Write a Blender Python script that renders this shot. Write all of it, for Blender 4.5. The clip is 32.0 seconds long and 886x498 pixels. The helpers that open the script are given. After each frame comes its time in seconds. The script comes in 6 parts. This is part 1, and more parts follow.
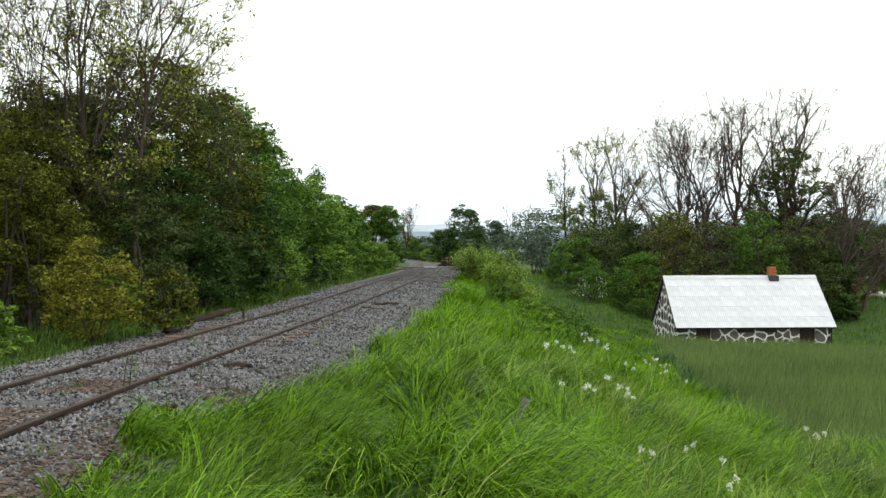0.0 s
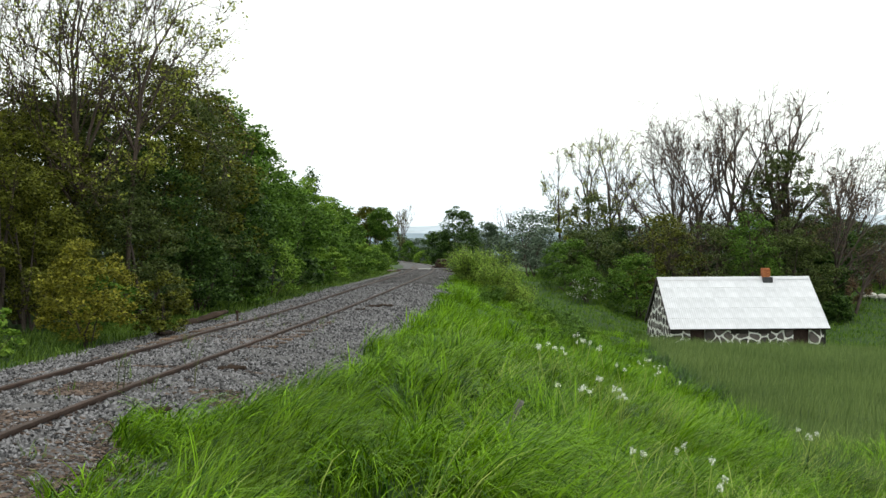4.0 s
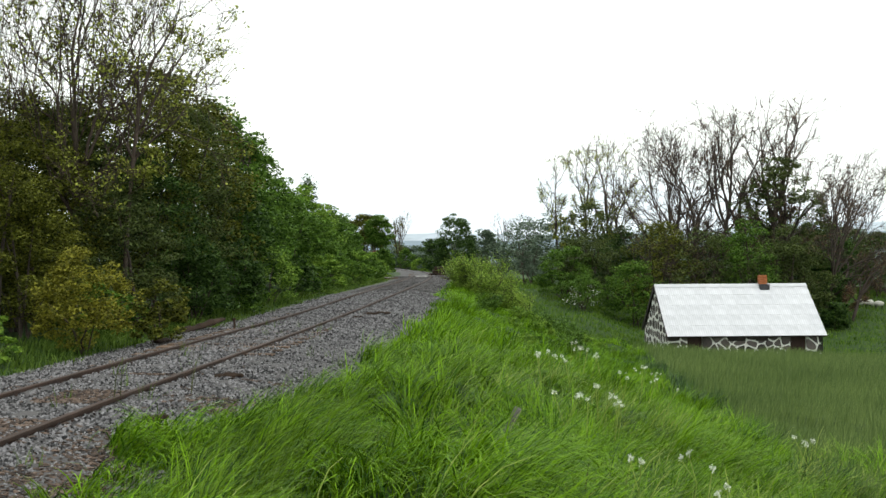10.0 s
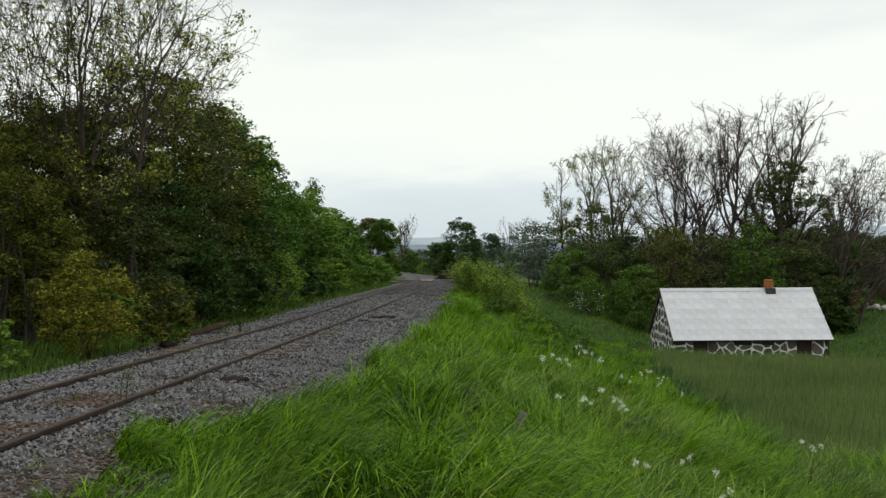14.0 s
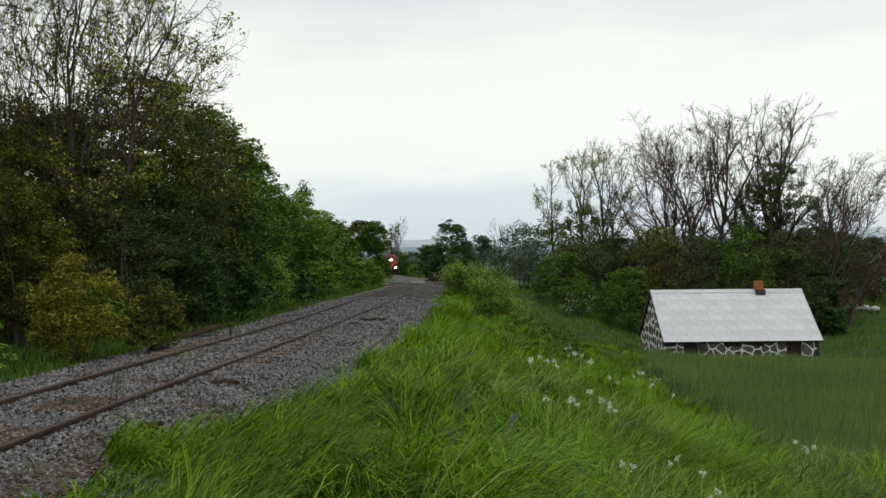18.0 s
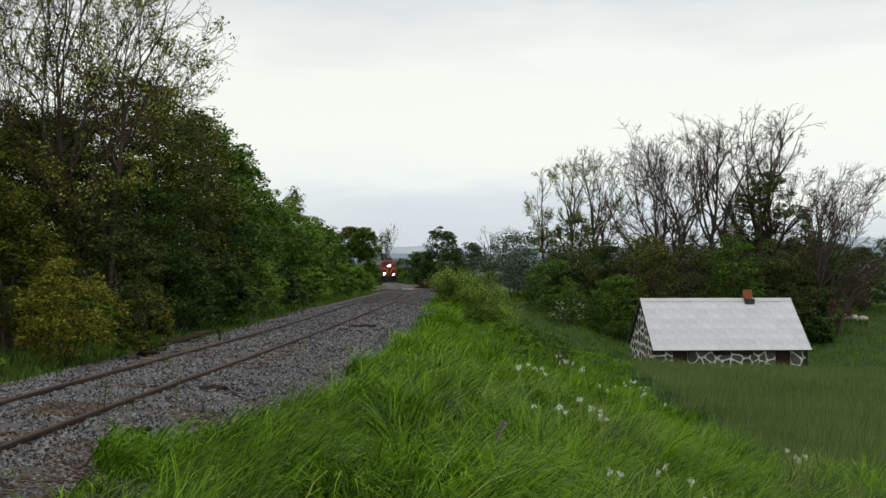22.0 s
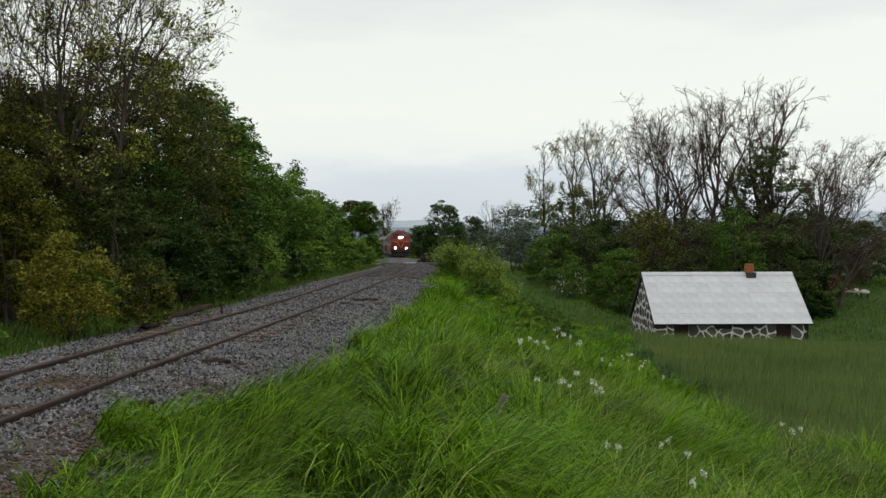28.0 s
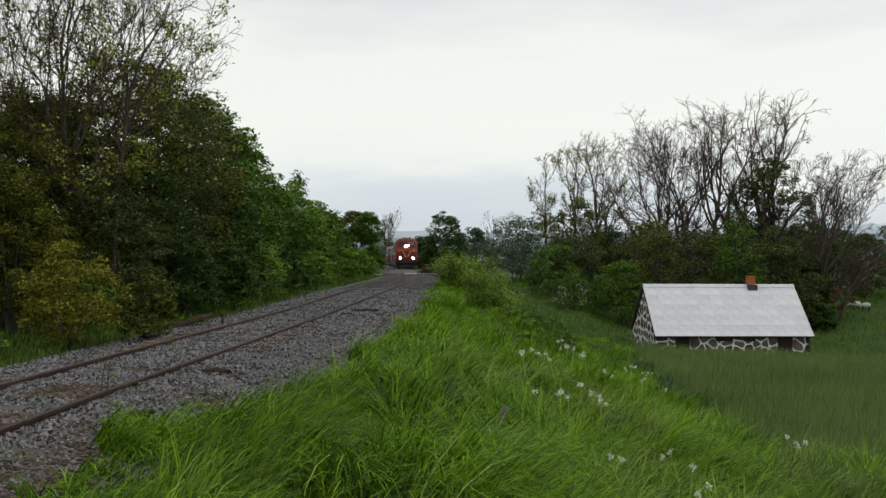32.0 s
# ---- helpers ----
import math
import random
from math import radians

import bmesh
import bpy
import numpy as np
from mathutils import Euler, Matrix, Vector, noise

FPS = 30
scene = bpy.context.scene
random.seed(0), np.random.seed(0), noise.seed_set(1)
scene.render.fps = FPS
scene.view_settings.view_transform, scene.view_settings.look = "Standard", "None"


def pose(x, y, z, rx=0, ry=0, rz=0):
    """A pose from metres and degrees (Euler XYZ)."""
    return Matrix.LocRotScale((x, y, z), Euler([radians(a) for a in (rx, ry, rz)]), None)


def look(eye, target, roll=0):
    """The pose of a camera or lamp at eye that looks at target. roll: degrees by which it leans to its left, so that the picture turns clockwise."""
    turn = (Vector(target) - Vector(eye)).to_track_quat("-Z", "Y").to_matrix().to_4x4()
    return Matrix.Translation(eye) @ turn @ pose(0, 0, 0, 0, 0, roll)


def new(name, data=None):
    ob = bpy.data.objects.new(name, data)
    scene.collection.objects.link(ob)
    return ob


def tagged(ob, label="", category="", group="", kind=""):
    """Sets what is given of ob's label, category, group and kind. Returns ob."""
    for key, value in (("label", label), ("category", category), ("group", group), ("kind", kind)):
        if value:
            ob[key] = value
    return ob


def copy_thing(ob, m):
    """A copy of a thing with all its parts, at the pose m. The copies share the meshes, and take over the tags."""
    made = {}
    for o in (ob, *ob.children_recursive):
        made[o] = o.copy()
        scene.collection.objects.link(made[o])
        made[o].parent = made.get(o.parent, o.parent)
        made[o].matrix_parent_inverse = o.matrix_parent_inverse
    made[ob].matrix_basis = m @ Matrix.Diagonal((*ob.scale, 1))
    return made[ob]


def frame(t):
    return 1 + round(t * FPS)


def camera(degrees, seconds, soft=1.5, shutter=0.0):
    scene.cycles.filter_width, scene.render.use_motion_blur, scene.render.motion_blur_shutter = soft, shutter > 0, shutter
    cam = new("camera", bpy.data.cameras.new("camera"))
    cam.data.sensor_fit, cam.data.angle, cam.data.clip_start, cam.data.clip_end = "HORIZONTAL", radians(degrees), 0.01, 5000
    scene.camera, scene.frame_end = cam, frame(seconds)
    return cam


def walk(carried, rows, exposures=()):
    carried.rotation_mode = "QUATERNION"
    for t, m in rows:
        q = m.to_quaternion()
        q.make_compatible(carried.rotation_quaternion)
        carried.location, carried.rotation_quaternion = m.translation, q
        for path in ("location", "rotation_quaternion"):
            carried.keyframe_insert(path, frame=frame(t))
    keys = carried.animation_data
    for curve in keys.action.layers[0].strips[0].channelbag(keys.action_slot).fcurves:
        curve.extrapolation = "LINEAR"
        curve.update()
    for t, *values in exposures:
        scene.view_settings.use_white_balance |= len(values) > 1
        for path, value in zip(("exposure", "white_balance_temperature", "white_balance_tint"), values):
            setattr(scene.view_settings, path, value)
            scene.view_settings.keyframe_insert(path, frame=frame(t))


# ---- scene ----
cam = camera(46, 32.0)
# ---- camera ----
PATH = [
    (0, 89.276, 0.225, 0.901), (0.5, 89.380, 0.135, 0.814), (1, 89.442, 0.207, 0.768), (1.5, 89.424, 0.295, 0.878),
    (2, 89.251, 0.415, 0.918), (2.5, 89.243, 0.537, 0.920), (3, 89.304, 0.368, 0.859), (3.5, 89.340, 0.319, 0.592),
    (5.5, 89.454, 0.234, 0.643), (6, 89.388, 0.358, 0.887), (6.5, 89.444, 0.373, 0.783), (7, 89.641, 0.332, 0.494),
    (7.5, 89.694, 0.296, 0.256), (8, 89.697, 0.416, 0.670), (8.5, 89.749, 0.486, 0.687), (9, 89.881, 0.396, 0.763),
    (9.5, 89.739, 0.338, 0.490), (10, 89.777, 0.345, 0.426), (10.5, 89.801, 0.602, 0.514), (10.6, 89.518, 0.587, 0.702),
    (10.8, 88.960, 0.557, 1.014), (11, 88.923, 0.525, 1.141), (11.2, 89.594, 0.421, 0.359), (11.3, 89.664, 0.375, 0.476),
    (11.4, 89.861, 0.325, 0.205), (11.5, 90.034, 0.278, 0.246), (11.6, 90.110, 0.452, 0.160), (11.7, 90.372, 0.624, -0.159),
    (11.8, 90.592, 0.799, -0.128), (11.9, 90.721, 0.968, -0.718), (12, 90.800, 1.140, -1.049), (12.1, 90.464, 1.092, -0.485),
    (12.2, 90.334, 1.049, 0.526), (12.3, 90.193, 0.997, 0.760), (12.4, 90.137, 0.947, 1.070), (12.5, 90.193, 0.891, 0.911),
    (12.6, 90.086, 0.784, 1.075), (12.7, 89.928, 0.682, 1.692), (12.9, 89.941, 0.463, 1.469), (13, 90.597, 0.351, 1.222),
    (13.5, 89.555, 0.384, 0.531), (14, 89.992, 0.306, 0.732), (14.5, 89.816, 0.192, 0.882), (16.5, 89.870, 0.472, 0.494),
    (17, 89.830, 0.454, 0.370), (17.5, 90.083, 0.337, 0.463), (18, 90.111, 0.469, 0.214), (18.5, 90.266, 0.285, 0.166),
    (19, 90.306, 0.232, 0.152), (19.5, 90.340, 0.212, 0.046), (20, 90.340, 0.176, 0.054), (20.5, 90.458, 0.308, -0.009),
    (21, 90.301, 0.175, -0.085), (21.5, 90.289, 0.167, -0.268), (22, 90.487, 0.052, -0.317), (22.5, 90.269, -0.025, -0.275),
    (23, 90.426, 0.051, -0.320), (23.5, 90.464, -0.005, -0.239), (24, 90.351, -0.104, -0.477), (24.5, 90.452, -0.096, -0.619),
    (26.5, 90.358, -0.021, -0.491), (27, 90.129, -0.045, -0.703), (27.5, 89.501, 0.113, -0.505), (28, 89.052, 0.052, -0.231),
    (28.5, 89.345, -0.075, -0.138), (29, 89.360, -0.069, -0.149), (29.5, 89.307, -0.037, 0.002), (30, 89.379, 0.001, 0.000),
    (30.5, 89.314, -0.144, -0.206), (31, 89.324, -0.248, -0.056), (31.5, 89.554, -0.184, -0.110), (32, 89.649, -0.214, -0.156),
]
EYE = (0.0, 0.0, 1.88)
EXPOSURES = [(0.0, 0.82, 6520, 5), (9.0, 0.76, 6520, 5), (11.3, 0.76, 6520, 5), (12.1, 0.16, 6560, 5), (16.5, 0.06, 6560, 7), (24.0, 0.0, 6560, 8), (32.0, -0.03, 6560, 9)]
walk(cam, [(t, pose(*EYE, rx, ry, rz)) for t, rx, ry, rz in PATH], EXPOSURES)

# ---- world and sun: a bright overcast sky ----
world = bpy.data.worlds.new("overcast_sky")
scene.world = world
world.use_nodes = True
wn, wl = world.node_tree.nodes, world.node_tree.links
wn.clear()
w_out = wn.new("ShaderNodeOutputWorld")
w_bg = wn.new("ShaderNodeBackground")
w_sky = wn.new("ShaderNodeTexSky")
w_sky.sky_type = "NISHITA"
w_sky.sun_disc = False
w_sky.sun_elevation = radians(50)
w_sky.sun_rotation = radians(60)
w_dim = wn.new("ShaderNodeVectorMath")
w_dim.operation = "SCALE"
w_dim.inputs["Scale"].default_value = 0.10
w_coord = wn.new("ShaderNodeTexCoord")
w_map = wn.new("ShaderNodeMapping")
w_map.inputs["Scale"].default_value = (1.0, 1.0, 5.0)
w_noise = wn.new("ShaderNodeTexNoise")
w_noise.inputs["Scale"].default_value = 2.2
w_noise.inputs["Detail"].default_value = 6.0
w_noise.inputs["Roughness"].default_value = 0.55
w_sep = wn.new("ShaderNodeSeparateXYZ")
w_wave = wn.new("ShaderNodeMath")
w_wave.operation = "MULTIPLY_ADD"
w_wave.inputs[1].default_value = 0.22
w_high = wn.new("ShaderNodeMath")
w_high.operation = "SUBTRACT"
w_high.inputs[1].default_value = 0.11
w_ramp = wn.new("ShaderNodeValToRGB")
ramp = w_ramp.color_ramp
ramp.elements[0].position, ramp.elements[0].color = 0.0, (0.66, 0.73, 0.80, 1)
ramp.elements[1].position, ramp.elements[1].color = 1.0, (0.90, 0.92, 0.895, 1)
for at, col in ((0.045, (0.74, 0.80, 0.855, 1)), (0.075, (0.93, 0.96, 0.935, 1)), (0.12, (0.98, 1.0, 0.945, 1)), (0.19, (0.97, 0.99, 0.935, 1)), (0.25, (0.79, 0.805, 0.82, 1)), (0.45, (0.90, 0.915, 0.89, 1))):
    e = ramp.elements.new(at)
    e.color = col
w_mix = wn.new("ShaderNodeMix")
w_mix.data_type = "RGBA"
w_mix.inputs["Factor"].default_value = 0.9
wl.new(w_coord.outputs["Generated"], w_map.inputs["Vector"])
wl.new(w_map.outputs["Vector"], w_noise.inputs["Vector"])
wl.new(w_coord.outputs["Generated"], w_sep.inputs["Vector"])
wl.new(w_noise.outputs["Fac"], w_wave.inputs[0])
wl.new(w_sep.outputs["Z"], w_wave.inputs[2])
wl.new(w_wave.outputs[0], w_high.inputs[0])
wl.new(w_high.outputs[0], w_ramp.inputs["Fac"])
wl.new(w_sky.outputs["Color"], w_dim.inputs[0])
wl.new(w_dim.outputs["Vector"], w_mix.inputs["A"])
wl.new(w_ramp.outputs["Color"], w_mix.inputs["B"])
wl.new(w_mix.outputs["Result"], w_bg.inputs["Color"])
wl.new(w_bg.outputs["Background"], w_out.inputs["Surface"])
w_bg.inputs["Strength"].default_value = 1.0
sun_data = bpy.data.lights.new("sun", "SUN")
sun_data.energy, sun_data.angle, sun_data.color = 0.7, radians(25), (1.0, 0.97, 0.92)
sun = new("sun", sun_data)
sun.matrix_basis = look((0, 0, 60), (-25, 30, 0))


# ---- materials ----
def mat(name, dark, light, rough=0.8, scale=6.0, fine=40.0, bump=0.2, metal=0.0, per="", spread=0.35, spec=0.3, coord="Object"):
    """Two scales of noise between two colours, a bump, and a chance shift per object or island."""
    m = bpy.data.materials.new(name)
    m.use_nodes = True
    n, l = m.node_tree.nodes, m.node_tree.links
    b = n["Principled BSDF"]
    tc = n.new("ShaderNodeTexCoord")
    big, small = n.new("ShaderNodeTexNoise"), n.new("ShaderNodeTexNoise")
    for nz, s in ((big, scale), (small, fine)):
        nz.inputs["Scale"].default_value = s
        nz.inputs["Detail"].default_value = 4.0
        l.new(tc.outputs[coord], nz.inputs["Vector"])
    add = n.new("ShaderNodeMath")
    add.operation = "MULTIPLY_ADD"
    add.inputs[1].default_value = 0.45
    l.new(small.outputs["Fac"], add.inputs[0])
    half = n.new("ShaderNodeMath")
    half.operation = "MULTIPLY_ADD"
    half.inputs[1].default_value = 0.75
    half.inputs[2].default_value = -0.1
    l.new(big.outputs["Fac"], half.inputs[0])
    l.new(half.outputs[0], add.inputs[2])
    last = add.outputs[0]
    if per:
        if per == "island":
            src = n.new("ShaderNodeNewGeometry").outputs["Random Per Island"]
        else:
            src = n.new("ShaderNodeObjectInfo").outputs["Random"]
        sh = n.new("ShaderNodeMath")
        sh.operation = "MULTIPLY_ADD"
        sh.inputs[1].default_value = 2 * spread
        l.new(src, sh.inputs[0])
        off = n.new("ShaderNodeMath")
        off.operation = "SUBTRACT"
        off.inputs[1].default_value = spread
        l.new(last, off.inputs[0])
        l.new(off.outputs[0], sh.inputs[2])
        last = sh.outputs[0]
    ramp = n.new("ShaderNodeValToRGB")
    ramp.color_ramp.elements[0].position, ramp.color_ramp.elements[0].color = 0.2, (*dark, 1)
    ramp.color_ramp.elements[1].position, ramp.color_ramp.elements[1].color = 0.8, (*light, 1)
    l.new(last, ramp.inputs["Fac"])
    l.new(ramp.outputs["Color"], b.inputs["Base Color"])
    b.inputs["Roughness"].default_value = rough
    b.inputs["Metallic"].default_value = metal
    b.inputs["Specular IOR Level"].default_value = spec
    if bump:
        bp = n.new("ShaderNodeBump")
        bp.inputs["Strength"].default_value = bump
        bp.inputs["Distance"].default_value = 0.02
        l.new(small.outputs["Fac"], bp.inputs["Height"])
        l.new(bp.outputs["Normal"], b.inputs["Normal"])
    return m


def leafy(name, dark, light, through_light=0.35, spread=0.5, scale=0.5, rough=0.6, spec=0.15):
    """Leaves and blades: each island its own shade, patches over metres, some light through."""
    m = mat(name, dark, light, rough, scale, 3.0, 0.0, per="island", spread=spread, spec=spec)
    n, l = m.node_tree.nodes, m.node_tree.links
    b, out = n["Principled BSDF"], n["Material Output"]
    ramp = [x for x in n if x.bl_idname == "ShaderNodeValToRGB"][0]
    tr, mx = n.new("ShaderNodeBsdfTranslucent"), n.new("ShaderNodeMixShader")
    mx.inputs["Fac"].default_value = through_light
    l.new(ramp.outputs["Color"], tr.inputs["Color"])
    l.new(b.outputs["BSDF"], mx.inputs[1])
    l.new(tr.outputs["BSDF"], mx.inputs[2])
    l.new(mx.outputs["Shader"], out.inputs["Surface"])
    return m


def glow(name, colour, strength):
    m = mat(name, colour, colour, 0.3)
    b = m.node_tree.nodes["Principled BSDF"]
    b.inputs["Emission Color"].default_value = (*colour, 1)
    b.inputs["Emission Strength"].default_value = strength
    return m


M_EARTH = mat("meadow_soil", (0.014, 0.031, 0.007), (0.042, 0.085, 0.015), 0.95, 0.25, 7.0, 0.5)
M_BALLAST = mat("crushed_granite", (0.020, 0.019, 0.020), (0.135, 0.128, 0.128), 0.9, 1.2, 28.0, 0.9)
M_STONE = mat("ballast_stone", (0.025, 0.0245, 0.026), (0.24, 0.233, 0.242), 0.9, 0.8, 30.0, 0.5, per="island", spread=0.5)
M_RUBBLE = mat("rusty_brown_grit", (0.04, 0.029, 0.024), (0.15, 0.108, 0.085), 0.95, 2.0, 30.0, 0.6, per="island", spread=0.45)
M_RAIL = mat("rusty_rail_steel", (0.017, 0.010, 0.007), (0.066, 0.036, 0.025), 0.75, 3.0, 60.0, 0.3, metal=0.1)
M_RAILTOP = mat("worn_rail_head", (0.024, 0.014, 0.010), (0.066, 0.039, 0.030), 0.7, 3.0, 60.0, 0.1, metal=0.1)
M_SLEEPER = mat("old_sleeper_wood", (0.04, 0.026, 0.018), (0.16, 0.105, 0.072), 0.9, 2.0, 50.0, 0.6, per="object", spread=0.2)
M_GRASS = leafy("long_meadow_grass", (0.030, 0.086, 0.003), (0.195, 0.365, 0.010), 0.28, 0.48, 0.35, 0.55, 0.11)
M_GRASS_MID = leafy("deep_green_grass", (0.014, 0.044, 0.002), (0.14, 0.245, 0.012), 0.28, 0.5, 0.4, 0.55, 0.11)
# blue-green grass, its colour lowered further to paint shade into the hollows
M_GRASS_DARK = leafy("blue_green_tussock_and_shade", (0.010, 0.034, 0.005), (0.07, 0.145, 0.024), 0.15, 0.5, 0.5, 0.45, 0.28)
M_GRASS_PALE = leafy("pale_grass", (0.12, 0.21, 0.03), (0.38, 0.46, 0.11), 0.35, 0.4, 0.5, 0.55, 0.16)
M_STALK = leafy("dark_seed_stalk", (0.03, 0.04, 0.012), (0.10, 0.11, 0.04), 0.2, 0.4, 0.5)
M_VERGE = leafy("verge_weeds", (0.028, 0.06, 0.008), (0.13, 0.205, 0.03), 0.35, 0.4, 0.5)
M_CROP = leafy("green_barley", (0.066, 0.110, 0.030), (0.195, 0.265, 0.080), 0.3, 0.3, 0.12)
M_MEADOW = leafy("meadow_grass", (0.042, 0.098, 0.009), (0.145, 0.235, 0.03), 0.35, 0.4, 0.1)
M_BARK = mat("grey_bark", (0.026, 0.020, 0.017), (0.10, 0.078, 0.064), 0.95, 3.0, 30.0, 0.8)
M_BARK_PALE = mat("pale_grey_brown_bark", (0.032, 0.024, 0.019), (0.115, 0.086, 0.068), 0.95, 3.0, 30.0, 0.8)
M_LEAF_OLIVE = leafy("young_olive_leaves", (0.028, 0.036, 0.004), (0.172, 0.186, 0.027), 0.36)
M_LEAF_DUN = leafy("dull_olive_green_leaves", (0.029, 0.043, 0.012), (0.112, 0.146, 0.040), 0.3)
M_LEAF_GREEN = leafy("maple_leaves", (0.028, 0.066, 0.008), (0.14, 0.25, 0.035), 0.38)
M_LEAF_FRESH = leafy("fresh_leaves", (0.07, 0.145, 0.016), (0.25, 0.38, 0.055), 0.45)
M_LEAF_WILLOW = leafy("willow_leaves", (0.10, 0.185, 0.022), (0.33, 0.46, 0.075), 0.45)
M_LEAF_DARK = leafy("dark_and_shaded_leaves", (0.016, 0.039, 0.008), (0.081, 0.144, 0.029), 0.3)
# grey-green for far trees: distance haze painted into the leaf colour
M_LEAF_HAZED = leafy("haze_paled_leaves", (0.06, 0.092, 0.06), (0.155, 0.205, 0.135), 0.3)
M_LEAF_RUST = leafy("bronze_leaves", (0.075, 0.078, 0.010), (0.310, 0.299, 0.040), 0.4)
M_LEAF_BUD = leafy("brown_buds", (0.08, 0.045, 0.028), (0.22, 0.15, 0.08), 0.2)
M_LEAF_YELLOW = leafy("yellow_green_buds", (0.12, 0.14, 0.02), (0.36, 0.40, 0.07), 0.42)
M_BLOSSOM = leafy("white_blossom", (0.5, 0.53, 0.42), (0.86, 0.88, 0.78), 0.25)
M_LIME = mat("white_lime_mortar", (0.6, 0.6, 0.57), (0.84, 0.84, 0.80), 0.9, 1.5, 25.0, 0.4)
M_FIELDSTONE = mat("dark_fieldstone", (0.035, 0.03, 0.029), (0.135, 0.115, 0.108), 0.85, 2.0, 22.0, 0.5, per="object", spread=0.3)
M_ETERNIT = mat("weathered_fibre_cement", (0.42, 0.426, 0.452), (0.645, 0.647, 0.682), 0.75, 1.4, 14.0, 0.15, per="object", spread=0.07)
M_DARKWOOD = mat("dark_tarred_wood", (0.012, 0.010, 0.009), (0.05, 0.04, 0.035), 0.8, 2.0, 30.0, 0.4)
M_DOOR = mat("brown_red_door_paint", (0.018, 0.009, 0.007), (0.05, 0.024, 0.018), 0.7, 2.0, 30.0, 0.3)
M_BRICK = mat("orange_brick", (0.20, 0.06, 0.02), (0.46, 0.17, 0.07), 0.9, 3.0, 30.0, 0.5, per="object", spread=0.2)
M_LEAD = mat("dark_flashing", (0.02, 0.02, 0.022), (0.06, 0.06, 0.065), 0.6, 3.0, 20.0, 0.2)
M_RED = mat("locomotive_red", (0.085, 0.008, 0.005), (0.16, 0.016, 0.008), 0.6, 0.8, 9.0, 0.05, spec=0.25)
M_TRAINROOF = mat("dusty_roof_grey", (0.10, 0.10, 0.10), (0.26, 0.25, 0.24), 0.8, 0.8, 9.0, 0.2)
M_BLACK = mat("oily_black", (0.008, 0.008, 0.008), (0.03, 0.028, 0.026), 0.6, 2.0, 20.0, 0.3)
M_YELLOW = mat("yellow_stripe_paint", (0.45, 0.22, 0.02), (0.65, 0.36, 0.05), 0.5, 2.0, 20.0, 0.05)
M_WINDOW = mat("dark_window_glass", (0.01, 0.012, 0.014), (0.03, 0.035, 0.04), 0.25, 1.0, 4.0, 0.0, spec=0.25)
M_LAMP = glow("lit_headlamp", (1.0, 0.93, 0.86), 28.0)
M_WEATHERED = mat("grey_weathered_wood", (0.07, 0.065, 0.06), (0.24, 0.225, 0.21), 0.95, 3.0, 40.0, 0.7)
M_BARKWOOD = mat("brown_rotting_wood", (0.012, 0.008, 0.006), (0.055, 0.034, 0.022), 0.95, 3.0, 30.0, 0.8)
M_PLATE = mat("pale_concrete", (0.20, 0.20, 0.19), (0.42, 0.41, 0.39), 0.9, 1.0, 15.0, 0.3)
M_WOOL = mat("off_white_wool", (0.34, 0.33, 0.29), (0.60, 0.58, 0.53), 0.95, 3.0, 20.0, 0.6)


# ---- mesh helpers ----
def mesh_np(name, verts, faces, material=None, smooth=False):
    """A mesh from numpy arrays; every face has the same number of corners."""
    me = bpy.data.meshes.new(name)
    verts = np.asarray(verts, dtype=np.float32).reshape(-1, 3)
    faces = np.asarray(faces, dtype=np.int32)
    k = faces.shape[1]
    me.vertices.add(len(verts))
    me.vertices.foreach_set("co", verts.ravel())
    me.loops.add(faces.size)
    me.loops.foreach_set("vertex_index", faces.ravel())
    me.polygons.add(len(faces))
    me.polygons.foreach_set("loop_start", np.arange(0, faces.size, k, dtype=np.int32))
    me.polygons.foreach_set("use_smooth", np.full(len(faces), smooth))
    me.update(calc_edges=True)
    me.validate()
    if material:
        me.materials.append(material)
    return me


def child(name, me, parent, label="", at=None):
    ob = new(name, me)
    ob.parent = parent
    if at is not None:
        ob.matrix_basis = at
    if label:
        tagged(ob, label)
    return ob


def part(name, bm, material, parent, label="", at=None, smooth=False):
    me = bpy.data.meshes.new(name)
    if smooth:
        for fc in bm.faces:
            fc.smooth = True
    bm.to_mesh(me)
    bm.free()
    me.materials.append(material)
    return child(name, me, parent, label, at)


def thing(name, m, label, category, group="", kind=""):
    ob = new(name)
    ob.empty_display_size = 0.2
    ob.matrix_basis = m
    return tagged(ob, label, category, group, kind)


def box_bm(size, at=(0, 0, 0), bevel=0.0):
    bm = bmesh.new()
    bmesh.ops.create_cube(bm, size=1.0, matrix=Matrix.Translation(at) @ Matrix.Diagonal((*size, 1)))
    if bevel:
        bmesh.ops.bevel(bm, geom=bm.edges[:], offset=bevel, segments=2, affect="EDGES", profile=0.6)
    return bm


def cyl_bm(r0, r1, depth, m=Matrix(), n=16, bevel=0.0):
    bm = bmesh.new()
    bmesh.ops.create_cone(bm, cap_ends=True, segments=n, radius1=r0, radius2=r1, depth=depth, matrix=m)
    if bevel:
        bmesh.ops.bevel(bm, geom=[e for e in bm.edges if any(len(f.verts) > 4 for f in e.link_faces)], offset=bevel, segments=2, affect="EDGES")
    return bm


